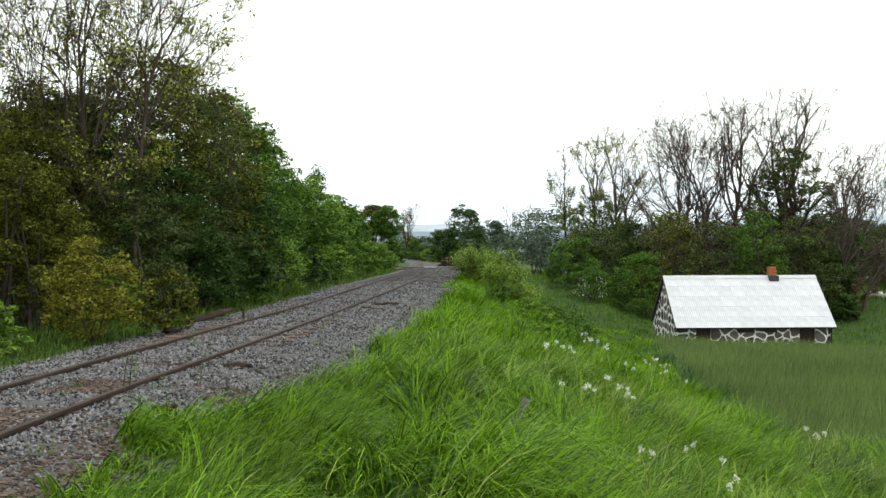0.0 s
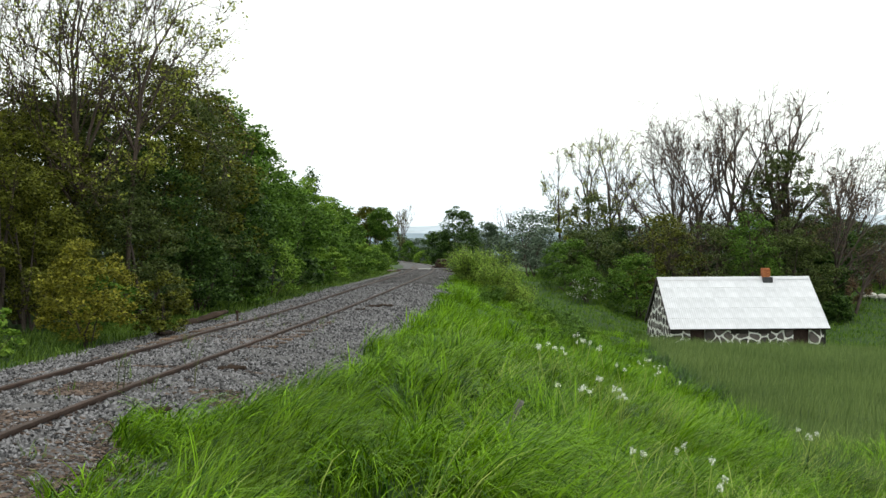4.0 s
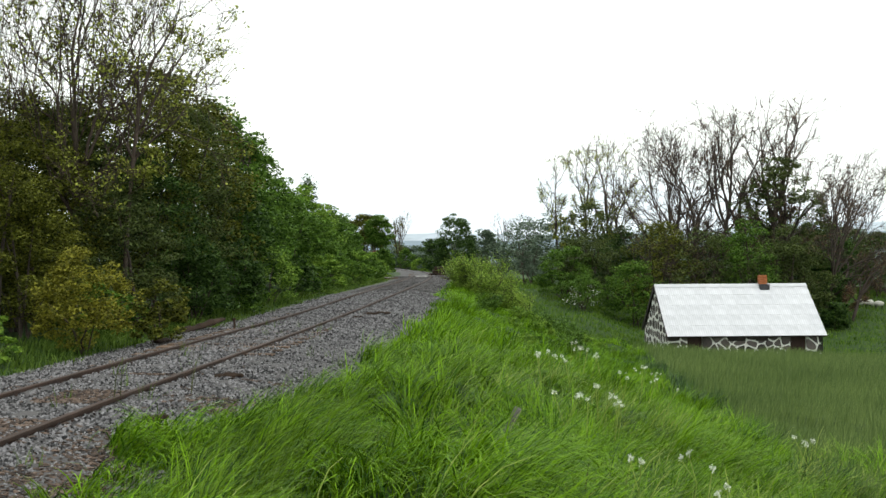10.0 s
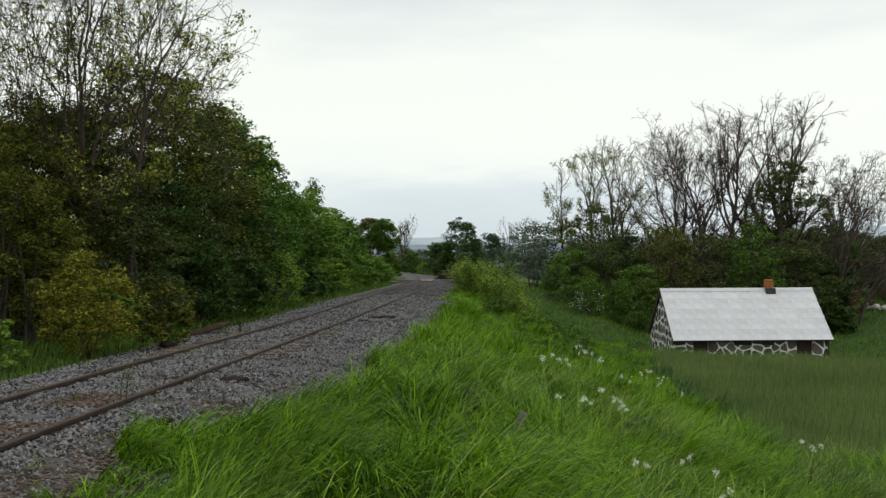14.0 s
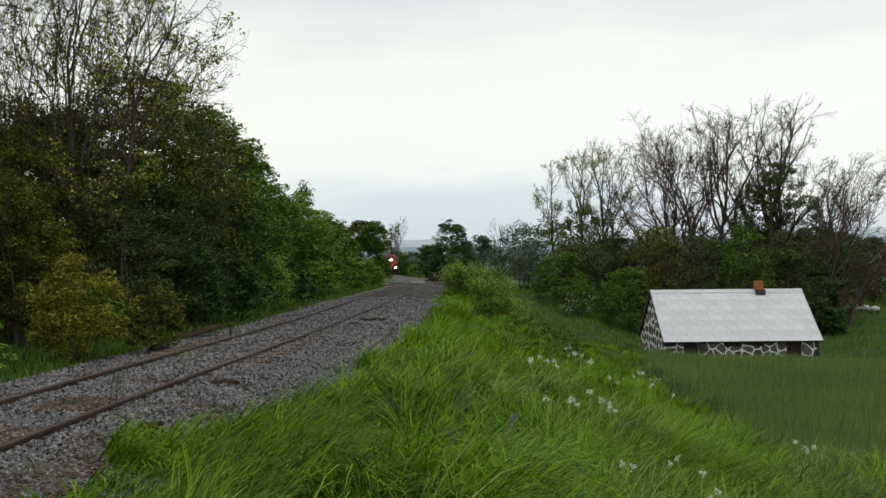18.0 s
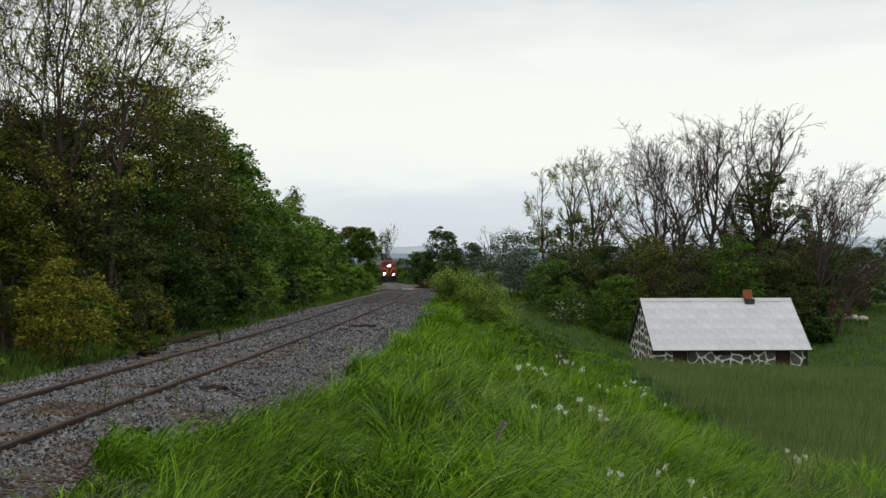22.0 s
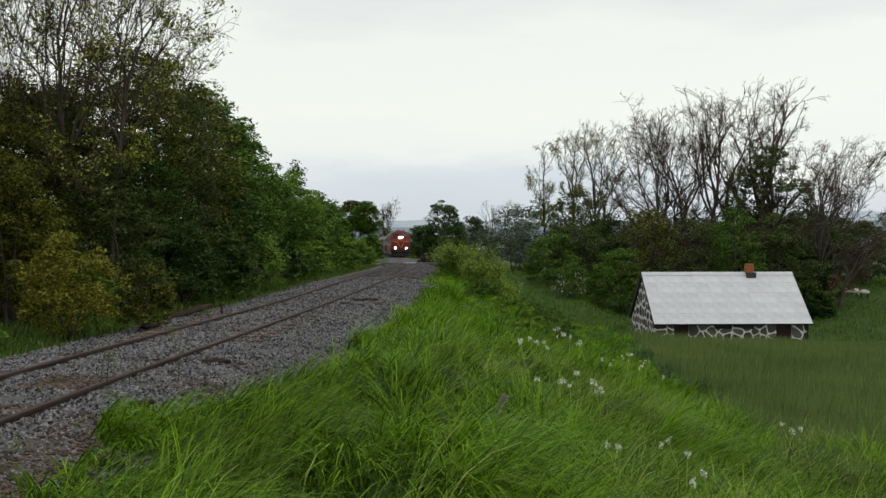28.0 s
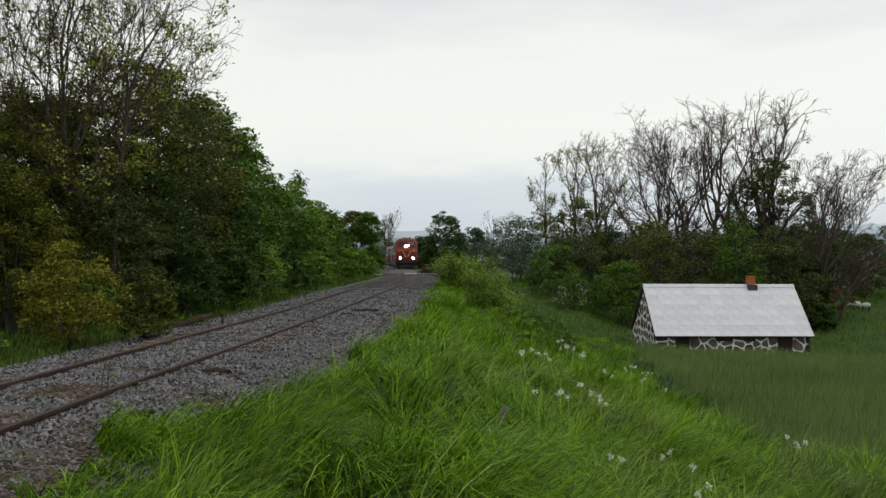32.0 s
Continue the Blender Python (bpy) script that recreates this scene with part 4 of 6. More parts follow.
    for k, (x, y, h, r) in enumerate([(3.4, 49, 0.9, 0.8), (4.2, 52, 1.0, 0.9), (5.2, 55, 1.0, 1.0), (3.8, 44, 0.7, 0.7), (5.6, 49, 0.8, 0.8), (6.2, 60, 1.3, 1.1), (2.2, 41, 0.6, 0.6), (4.6, 62, 1.5, 1.2), (1.6, 46, 0.8, 0.7), (2.9, 46, 0.7, 0.7), (1.4, 43, 0.6, 0.5), (3.2, 38, 0.5, 0.6), (2.4, 35, 0.45, 0.5), (4.4, 40, 0.6, 0.7), (5.0, 45, 0.7, 0.7), (7.2, 56, 1.0, 1.0), (7.0, 64, 1.2, 1.2), (3.4, 57, 1.3, 1.0), (1.6, 58, 1.2, 0.9), (2.4, 62, 1.4, 1.0)]):
        bush(x, y, h, r, 560 + k, "dark green bramble and weeds on the bank", M_LEAF_GREEN if k % 3 else M_LEAF_FRESH, 2600, 0.06, clumps=45, fine=0.7, name="bramble", group="brambles on the bank")
    # far trees beyond the crossing
    bush(0.9, 190, 12.6, 3.4, 520, "dark round-headed tree beyond the level crossing", M_LEAF_DARK, 15000, 0.19, name="tree", cat="tree", clumps=110, fine=0.62)
    bush(4.6, 204, 6.0, 2.6, 521, "dark tree beyond the level crossing", M_LEAF_HAZED, 6000, 0.2, name="tree", cat="tree", clumps=60, fine=0.8)
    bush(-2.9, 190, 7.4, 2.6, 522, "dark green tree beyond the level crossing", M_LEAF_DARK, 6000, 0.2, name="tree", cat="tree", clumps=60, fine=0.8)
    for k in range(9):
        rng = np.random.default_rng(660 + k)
        bush(-17 + 2.3 * k, 285 + rng.uniform(-8, 25), rng.uniform(8.5, 11.5), rng.uniform(2.6, 3.6), 680 + k, "misty tree behind the railway bend", M_LEAF_HAZED, 3200, 0.33, name="tree", cat="tree", clumps=60, fine=0.8, group="valley trees")
    for k in range(3, 15):
        rng = np.random.default_rng(600 + k)
        x, y = -6 + 3.3 * k + rng.uniform(-1, 1), 215 + rng.uniform(-15, 40)
        bush(x, y, rng.uniform(9.8, 12.4), rng.uniform(2.8, 4.0), 620 + k, "misty grey-green tree in the valley", M_LEAF_HAZED, 6000, 0.28, name="tree", cat="tree", clumps=70, fine=0.8, group="valley trees")
    for k, (x, h) in enumerate([(13.5, 14.4), (16.0, 14.0), (10.5, 13.2)]):
        tree(x, 205, h, 640 + k, "leafless tree in the valley", M_LEAF_BUD, leaves=0, lean=(0, 0), stems=2, tipr=0.017, low=0.4, limbs=6, levels=5, dome=3.0, group="valley trees")


build_right_trees()


# ---- grass ----
def blades(name, x, y, h, w, rng, material, label, bend=(0.5, 1.6), wind=(0.9, 0.3), z=None, category="grass", tuft=None, segs=4, loose=0.55, power=1.05):
    """Tapering blades that arch over with the wind, one strip each; tuft: the wind's turn and strength for each blade's own tuft."""
    n = len(x)
    z = ground_z(x, y) - 0.03 if z is None else z
    turn, force = tuft if tuft is not None else (np.zeros(n), np.ones(n))
    a = math.atan2(wind[1], wind[0]) + turn + rng.normal(0, loose, n)
    way = np.stack([np.cos(a), np.sin(a), np.zeros(n)], 1)
    tip = np.clip(rng.uniform(bend[0], bend[1], n) * force, 0.02, 2.5)
    b = a + math.pi / 2 + rng.normal(0, 0.7, n)
    side = np.stack([np.cos(b), np.sin(b), np.zeros(n)], 1)
    c = np.stack([x, y, z], 1)
    v = []
    for k in range(segs + 1):
        t = k / segs
        ww = max(1.05 - (t - 0.25) ** 2 * 1.7, 0.08) if segs > 2 else (0.9, 0.95, 0.1)[k]
        v += [c - side * (w * ww / 2)[:, None], c + side * (w * ww / 2)[:, None]]
        th = tip * ((k + 0.5) / segs) ** power + 0.05
        c = c + (way * np.sin(th)[:, None] + np.stack([0 * th, 0 * th, np.cos(th)], 1)) * (h / segs)[:, None]
    v = np.stack(v, 1)
    m = 2 * (segs + 1)
    q = m * np.arange(n)[:, None, None]
    f = (q + np.array([(2 * k, 2 * k + 1, 2 * k + 3, 2 * k + 2) for k in range(segs)])[None]).reshape(-1, 4)
    return tagged(new(name, mesh_np(name, v, f, material)), label, category, kind="stuff")


def tufted(rng, n, x0, x1, y0, y1, per=14, r=0.12, power=1.0, swirl=0.9):
    """Places in tufts, with each blade's height factor, its tuft's wind turn and strength, and a slow patch value."""
    m = max(n // per, 1)
    cx = rng.uniform(x0, x1, m)
    cy = y0 + (y1 - y0) * rng.uniform(0, 1, m) ** power
    patch = np.sin(cx * 1.1 + 1.7 * np.sin(cy * 0.6)) + np.sin(cy * 1.3 + 0.9 * cx) + rng.normal(0, 0.4, m)
    turn = swirl * (np.sin(cx * 0.8 + cy * 0.5) + rng.normal(0, 0.5, m))
    force = rng.uniform(0.8, 1.25, m) * (1 + 0.2 * np.sin(cx * 1.7 - cy * 1.1))
    k = rng.integers(0, m, n)
    s = rng.uniform(0.75, 1.15, m)[k]
    rr = rng.normal(0, 1, (2, n)) * r
    return cx[k] + rr[0], cy[k] + rr[1], s, turn[k], force[k], patch[k]


def build_grass():
    rng = np.random.default_rng(21)

    def edge(y):
        """How near to the track the long grass comes."""
        return 1.72 + 0.45 * (1 - smooth(7.2, 9.4, y)) + 1.1 * smooth(10.2, 13.2, y) - 0.75 * smooth(29, 45, y) + 0.12 * np.sin(y * 2.3) + 0.1 * np.sin(y * 5.1)

    def field_edge(y):
        """Where the bank's grass ends and the barley begins."""
        return np.interp(y, [14, 19, 28.5, 35, 43, 57], [5.5, 5.9, 7.4, 7.9, 8.8, 10.6]) + 0.15 * np.sin(y * 0.9)

    def tussocks(m, per, x0, x1, y0, y1, power, wide, tall):
        """Blades in tussocks: each leans with the wind and out from its tussock's middle; heights swell and sink over metres."""
        cx = rng.uniform(x0, x1, m)
        cy = y0 + (y1 - y0) * rng.uniform(0, 1, m) ** power
        rc = rng.uniform(*wide, m)
        swell = np.sin(1.9 * cx + 1.6 * np.sin(0.9 * cy)) + np.sin(1.5 * cy + 0.8 * cx + 1.0)
        hc = tall * (1 + 0.28 * swell) * rng.uniform(0.6, 1.25, m)
        wa = 0.32 + 0.9 * np.sin(0.5 * cx + 0.42 * cy + 2.2) + 0.6 * np.sin(1.2 * cy - 0.9 * cx) + rng.normal(0, 0.6, m)
        fc = rng.uniform(0.75, 1.25, m)
        k = np.repeat(np.arange(m), per)
        rho, phi = np.abs(rng.normal(0, 0.55, m * per)), rng.uniform(0, math.tau, m * per)
        x, y = cx[k] + rc[k] * rho * np.cos(phi), cy[k] + rc[k] * rho * np.sin(phi)
        turn = np.arctan2(np.sin(wa[k]) + 0.8 * rho * np.sin(phi), np.cos(wa[k]) + 0.8 * rho * np.cos(phi)) - math.atan2(0.3, 0.9)
        h = hc[k] * (1 - 0.22 * np.minimum(rho, 1.6)) * rng.uniform(0.65, 1.1, len(x))
        return x, y, h, turn, fc[k], swell[k] + rng.normal(0, 0.3, m)[k]

    def floor_at(x, y, u):
        return np.where(u < 3.0, track_z(y) + bed_z(np.clip(u, -1, 2.9)), ground_z(x, y)) - 0.03

    # the bank round and before the camera
    x, y, h, turn, force, patch = tussocks(2750, 44, -3.4, 9.5, 2.4, 18.5, 1.1, (0.12, 0.32), 0.74)
    u = x - track_x(y)
    ok = (u > edge(y)) & (np.hypot(x, y) > 2.2) & (ground_z(x, y) > field_z(x, y) + 0.02) & (x < 2.2 + 0.5 * y)
    x, y, h, turn, force, patch, u = (a[ok] for a in (x, y, h, turn, force, patch, u))
    h = h * (0.55 + 0.45 * smooth(1.8, 3.6, u))
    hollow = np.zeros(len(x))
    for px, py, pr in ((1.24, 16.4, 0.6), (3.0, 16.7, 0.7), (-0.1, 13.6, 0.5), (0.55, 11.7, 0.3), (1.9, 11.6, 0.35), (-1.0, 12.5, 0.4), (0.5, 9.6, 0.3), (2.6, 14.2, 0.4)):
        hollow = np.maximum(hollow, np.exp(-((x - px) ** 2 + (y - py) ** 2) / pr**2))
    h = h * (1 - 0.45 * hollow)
    # blades in the hollows take the darker colour, which paints in their shade
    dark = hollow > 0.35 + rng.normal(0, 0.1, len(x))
    deep = ~dark & (rng.uniform(0, 1, len(x)) > 0.62 + 0.16 * patch + 0.25 * smooth(-1.0, 2.5, x - 0.1 * (y - 8)))
    z = floor_at(x, y, u)
    for mask, nm, m, lab, bd in ((~dark & ~deep, "long_grass", M_GRASS, "long lush green grass bent by the wind on the bank", (1.5, 3.2)), (deep, "deep_green_grass", M_GRASS_MID, "long deep green grass beside the ballast", (1.5, 3.0)), (dark, "tussock_grass", M_GRASS_DARK, "blue-green tussock grass, darkened as shade in hollows of the bank", (1.7, 2.6))):
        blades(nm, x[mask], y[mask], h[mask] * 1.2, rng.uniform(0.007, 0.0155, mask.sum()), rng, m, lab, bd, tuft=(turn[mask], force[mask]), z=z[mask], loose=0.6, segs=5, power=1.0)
    # the long bank beyond
    x, y, h, turn, force, patch = tussocks(5200, 26, -2.4, 11, 17.5, 64, 1.2, (0.22, 0.5), 0.62)
    u = x - track_x(y)
    ok = (u > edge(y) + 0.1) & (x < field_edge(y) + 0.1)
    x, y, h, turn, force, patch, u = (a[ok] for a in (x, y, h, turn, force, patch, u))
    h = h * (0.6 + 0.4 * smooth(2.2, 3.6, u)) * (1 - 0.3 * smooth(20, 36, y)) * (1 + 0.12 * patch)
    dark = patch < -0.75
    for mask, nm, m, lab in ((~dark, "bank_grass", M_GRASS, "lush green grass on the long railway bank"), (dark, "bank_tussock", M_GRASS_DARK, "darker green weeds and tussocks on the railway bank")):
        blades(nm, x[mask], y[mask], h[mask], rng.uniform(0.012, 0.024, mask.sum()), rng, m, lab, (0.9, 2.2), tuft=(turn[mask], force[mask]), z=floor_at(x[mask], y[mask], u[mask]), segs=2, loose=0.4)
    # grass over the shoulder of the ballast, and behind the camera
    y = rng.uniform(5.5, 13.5, 5200)
    x = track_x(y) + rng.uniform(2.5, 3.5, len(y))
    ok = x - track_x(y) > edge(y)
    x, y = x[ok], y[ok]
    z = np.maximum(ground_z(x, y), track_z(y) + bed_z(x - track_x(y))) - 0.03
    blades("shoulder_grass", x, y, rng.uniform(0.35, 0.8, len(x)), rng.uniform(0.0045, 0.010, len(x)), rng, M_GRASS_MID, "long green grass over the shoulder of the ballast", (1.2, 2.8), z=z, loose=0.85, segs=5, power=1.1)
    x, y, s, turn, force, patch = tufted(rng, 52000, -2.6, 9, -9, 4.5, 150, 0.22)
    ok = (x - track_x(y) > 3.1) & (np.hypot(x, y) > 0.9) & ((y < 2.6) | (np.hypot(x, y) < 2.4) | (x > 2.0 + 0.5 * y))
    x, y, s, turn, force = (a[ok] for a in (x, y, s, turn, force))
    blades("trodden_grass", x, y, s * rng.uniform(0.2, 0.45, len(x)), rng.uniform(0.006, 0.013, len(x)), rng, M_GRASS, "shorter green grass on the top of the bank", (1.0, 2.4), tuft=(turn, force), segs=2)
    # pale bent blades among them
    x, y, s, turn, force, patch = tufted(rng, 8000, -2.4, 8, 3.2, 20, 18, 0.14, 1.0, 0.8)
    ok = (x - track_x(y) > edge(y) + 0.2) & (ground_z(x, y) > field_z(x, y) + 0.02) & (rng.uniform(0, 1, len(x)) < 0.15 + 0.85 * smooth(-0.6, 2.2, x))
    x, y, s, turn, force = (a[ok] for a in (x, y, s, turn, force))
    blades("pale_grass", x, y, s * rng.uniform(0.7, 1.05, len(x)), rng.uniform(0.006, 0.011, len(x)), rng, M_GRASS_PALE, "pale straw-green blades among the long grass", (1.2, 2.5), tuft=(turn, force), segs=5, power=0.95, loose=0.5)
    # upright dark seed stalks, some on the ballast
    n = 9
    x, y = rng.uniform(-2.8, 4, n), rng.uniform(6.5, 14, n)
    ok = x - track_x(y) > 1.9
    x, y = np.append(x[ok], [-3.92, -3.9, -3.96, -3.5, -3.48, -3.3]), np.append(y[ok], [12.3, 12.36, 12.2, 14.0, 14.1, 13.2])
    u = x - track_x(y)
    zz = np.where(u < 3.0, track_z(y) + bed_z(np.clip(u, -1, 2.9)), ground_z(x, y))
    blades("seed_stalks", x, y, rng.uniform(0.55, 0.85, len(x)) * np.where(u < 1.9, 0.7, 1.0), np.full(len(x), 0.012), rng, M_STALK, "upright dark seed stalks in the grass", (0.05, 0.4), z=zz)
    # barley field down to the barn
    n = 200000
    x, y = rng.uniform(3, 36, n), 8 + 53 * rng.uniform(0, 1, n) ** 1.1
    ok = (x > field_edge(y)) & (x < 5 + 0.6 * y) & (y < 60.6 + 0.03 * (x - 12))
    x, y = x[ok], y[ok]
    blades("barley_crop", x, y, rng.uniform(0.5, 0.7, len(x)) * (1 + 0.2 * smooth(30, 57, y)), rng.uniform(0.009, 0.018, len(x)) * (1 + 0.5 * smooth(25, 55, y)), rng, M_CROP, "even grey-green young barley field below the bank", (0.05, 0.8), category="crop", segs=2, loose=1.1)
    # dark weeds where the bank meets the field
    y = 13 + 42 * rng.uniform(0, 1, 9000) ** 1.2
    x = field_edge(y) - np.abs(rng.normal(0, 0.35, len(y))) + 0.15
    blades("field_edge_weeds", x, y, rng.uniform(0.4, 0.85, len(x)) * (0.7 + 0.3 * np.sin(y * 1.7)), rng.uniform(0.012, 0.026, len(x)), rng, M_GRASS_DARK, "tall dark green weeds along the edge of the field", (0.4, 2.2), segs=2, loose=1.2)
    # verge at the foot of the hedge
    x, y, s, turn, force, patch = tufted(rng, 80000, -11, -3.5, 10, 95, 16, 0.15, 1.5)
    u = x - track_x(y)
    ok = (u < -2.15 + 0.2 * np.sin(y * 1.9) + 0.12 * np.sin(y * 4.7)) & (u > -4.6) & ~((u > -2.3) & ((np.abs(y - 25) < 0.6) | (np.abs(y - 21.3) < 0.45)))
    x, y, s, turn, force, patch, u = (a[ok] for a in (x, y, s, turn, force, patch, u))
    h = s * rng.uniform(0.08, 0.28, len(x)) * (0.4 + 1.0 * smooth(1.4, 3.2, -u)) * (1 - 0.15 * patch)
    blades("verge_weeds", x, y, h, rng.uniform(0.010, 0.028, len(x)), rng, M_VERGE, "weeds and grass on the verge under the hedge", (0.3, 1.6), tuft=(turn, force), segs=2, loose=1.5)
    # thin weeds on the ballast
    x, y, s, turn, force, patch = tufted(rng, 520, -5.2, -1.2, 7, 26, 9, 0.05)
    u = x - track_x(y)
    ok = (np.abs(np.abs(u) - 0.75) > 0.1) & (u < 2.8) & (u > -1.3)
    x, y, s, u = x[ok], y[ok], s[ok], u[ok]
    blades("ballast_weeds", x, y, s * rng.uniform(0.05, 0.3, len(x)), np.full(len(x), 0.007), rng, M_VERGE, "thin weeds growing in the ballast", (0.2, 1.0), z=track_z(y) + bed_z(u) - 0.01, loose=2.0)
    # meadow round and behind the barn
    n = 80000
    x, y = rng.uniform(2, 48, n), rng.uniform(56, 112, n)
    u = x - track_x(y)
    ok = (u > 3) & ~((x > 12.6) & (x < 22.8) & (y > 61) & (y < 70)) & ~((x > 11.5) & (y < 61)) & (x < 3 + 0.45 * y)
    x, y = x[ok], y[ok]
    blades("meadow_grass", x, y, rng.uniform(0.12, 0.4, len(x)), rng.uniform(0.03, 0.06, len(x)), rng, M_MEADOW, "green meadow grass round the stone barn", (0.2, 1.3), segs=2, loose=1.2)


build_grass()


TUFTS = []


def build_tufts():
    """Tall tufts on the bank that sway with the gusts."""
    rng = np.random.default_rng(81)
    n = 60
    meshes = []
    for k in range(8):
        v_all = []
        m = 46
        a = math.atan2(0.3, 0.9) + rng.normal(0, 0.5, m)
        way = np.stack([np.cos(a), np.sin(a), np.zeros(m)], 1)
        tip = rng.uniform(1.0, 2.5, m)
        b = a + math.pi / 2 + rng.normal(0, 0.7, m)
        side = np.stack([np.cos(b), np.sin(b), np.zeros(m)], 1)
        h, w = rng.uniform(0.6, 0.95, m), rng.uniform(0.006, 0.0125, m)
        c = np.concatenate([rng.normal(0, 0.09, (m, 2)), np.full((m, 1), -0.03)], 1)
        for q in range(5):
            ww = (0.85, 1.0, 0.9, 0.6, 0.08)[q]
            v_all += [c - side * (w * ww / 2)[:, None], c + side * (w * ww / 2)[:, None]]
            th = tip * ((q + 0.5) / 4) ** 0.95 + 0.05
            c = c + (way * np.sin(th)[:, None] + np.stack([0 * th, 0 * th, np.cos(th)], 1)) * (h / 4)[:, None]
        v = np.stack(v_all, 1)
        f = (10 * np.arange(m)[:, None, None] + np.array([(2 * q, 2 * q + 1, 2 * q + 3, 2 * q + 2) for q in range(4)])[None]).reshape(-1, 4)
        meshes.append(mesh_np("grass_tuft", v, f, M_GRASS if k % 2 else M_GRASS_MID))
    while len(TUFTS) < n:
        x, y = rng.uniform(-2.6, 6.5), rng.uniform(4.0, 16.5)
        if x - float(track_x(y)) < 2.6 or float(ground_z(x, y)) < float(field_z(x, y)) + 0.1 or x > 1.5 + 0.42 * y or x < -0.42 * y:
            continue
        ob = new("grass_tuft", meshes[len(TUFTS) % 8])
        ob.matrix_basis = pose(x, y, float(ground_z(x, y)), 0, 0, rng.normal(0, 25))
        tagged(ob, "tall green grass tuft swaying in the wind on the bank", "grass", "swaying grass tufts")
        TUFTS.append((ob, x, y))


build_tufts()


# ---- stone barn ----
def clip_poly(poly, nx, ny, d):
    out = []
    for k in range(len(poly)):
        a, b = poly[k], poly[(k + 1) % len(poly)]
        da, db = a[0] * nx + a[1] * ny - d, b[0] * nx + b[1] * ny - d
        if da <= 0:
            out.append(a)
        if da * db < 0:
            t = da / (da - db)
            out.append((a[0] + (b[0] - a[0]) * t, a[1] + (b[1] - a[1]) * t))
    return out


def stones_in(rng, outline, nx, ny, joint=0.05, holes=()):
    """Irregular stones that fill an outline, with a joint between them."""
    xs, ys = [p[0] for p in outline], [p[1] for p in outline]
    x0, x1, y0, y1 = min(xs), max(xs), min(ys), max(ys)
    seeds = []
    for i in range(nx):
        for j in range(ny):
            if rng.uniform() < 0.12:
                continue
            seeds.append((x0 + (i + 0.5 + (0.5 if j % 2 else 0) * 0.8 + rng.uniform(-0.38, 0.38)) * (x1 - x0) / nx, y0 + (j + 0.5 + rng.uniform(-0.33, 0.33)) * (y1 - y0) / ny))
    for i, (sx, sy) in enumerate(seeds):
        poly = list(outline)
        for j, (tx, ty) in enumerate(seeds):
            if i == j or abs(tx - sx) + abs(ty - sy) > 2.5:
                continue
            vx, vy = tx - sx, ty - sy
            ln = math.hypot(vx, vy)
            vx, vy = vx / ln, vy / ln
            poly = clip_poly(poly, vx, vy, (sx + tx) / 2 * vx + (sy + ty) / 2 * vy - joint * rng.uniform(0.7, 1.3))
            if len(poly) < 3:
                break
        for hx0, hx1, hy0, hy1 in holes:
            if len(poly) >= 3 and any(hx0 < p[0] < hx1 and hy0 < p[1] < hy1 for p in poly + [(sx, sy)]):
                if sx < hx0:
                    poly = clip_poly(poly, 1, 0, hx0 - 0.05)
                elif sx > hx1:
                    poly = clip_poly(poly, -1, 0, -hx1 - 0.05)
                else:
                    poly = []
        if len(poly) >= 3:
            area = 0.5 * abs(sum(poly[k][0] * poly[(k + 1) % len(poly)][1] - poly[(k + 1) % len(poly)][0] * poly[k][1] for k in range(len(poly))))
            if area > 0.012:
                yield poly


def stone_part(poly, m, parent, rng):
    cx, cy = sum(p[0] for p in poly) / len(poly), sum(p[1] for p in poly) / len(poly)
    n = len(poly)
    # each corner is cut, so that the stone is rounded
    pts = []
    for k in range(n):
        a, b, c = poly[k - 1], poly[k], poly[(k + 1) % n]
        pts += [(b[0] + (a[0] - b[0]) * 0.22, b[1] + (a[1] - b[1]) * 0.22), (b[0] + (c[0] - b[0]) * 0.22, b[1] + (c[1] - b[1]) * 0.22)]
    n = len(pts)
    h = rng.uniform(0.02, 0.045)
    v = [(x, -0.002, y) for x, y in pts] + [(cx + (x - cx) * 0.86, -h, cy + (y - cy) * 0.86) for x, y in pts] + [(cx, -h * 1.15, cy)]
    f = [(k, (k + 1) % n, n + (k + 1) % n, n + k) for k in range(n)] + [(n + k, n + (k + 1) % n, 2 * n) for k in range(n)]
    me = bpy.data.meshes.new("fieldstone")
    me.from_pydata(v, [], f)
    me.materials.append(M_FIELDSTONE)
    child("fieldstone", me, parent, at=m)


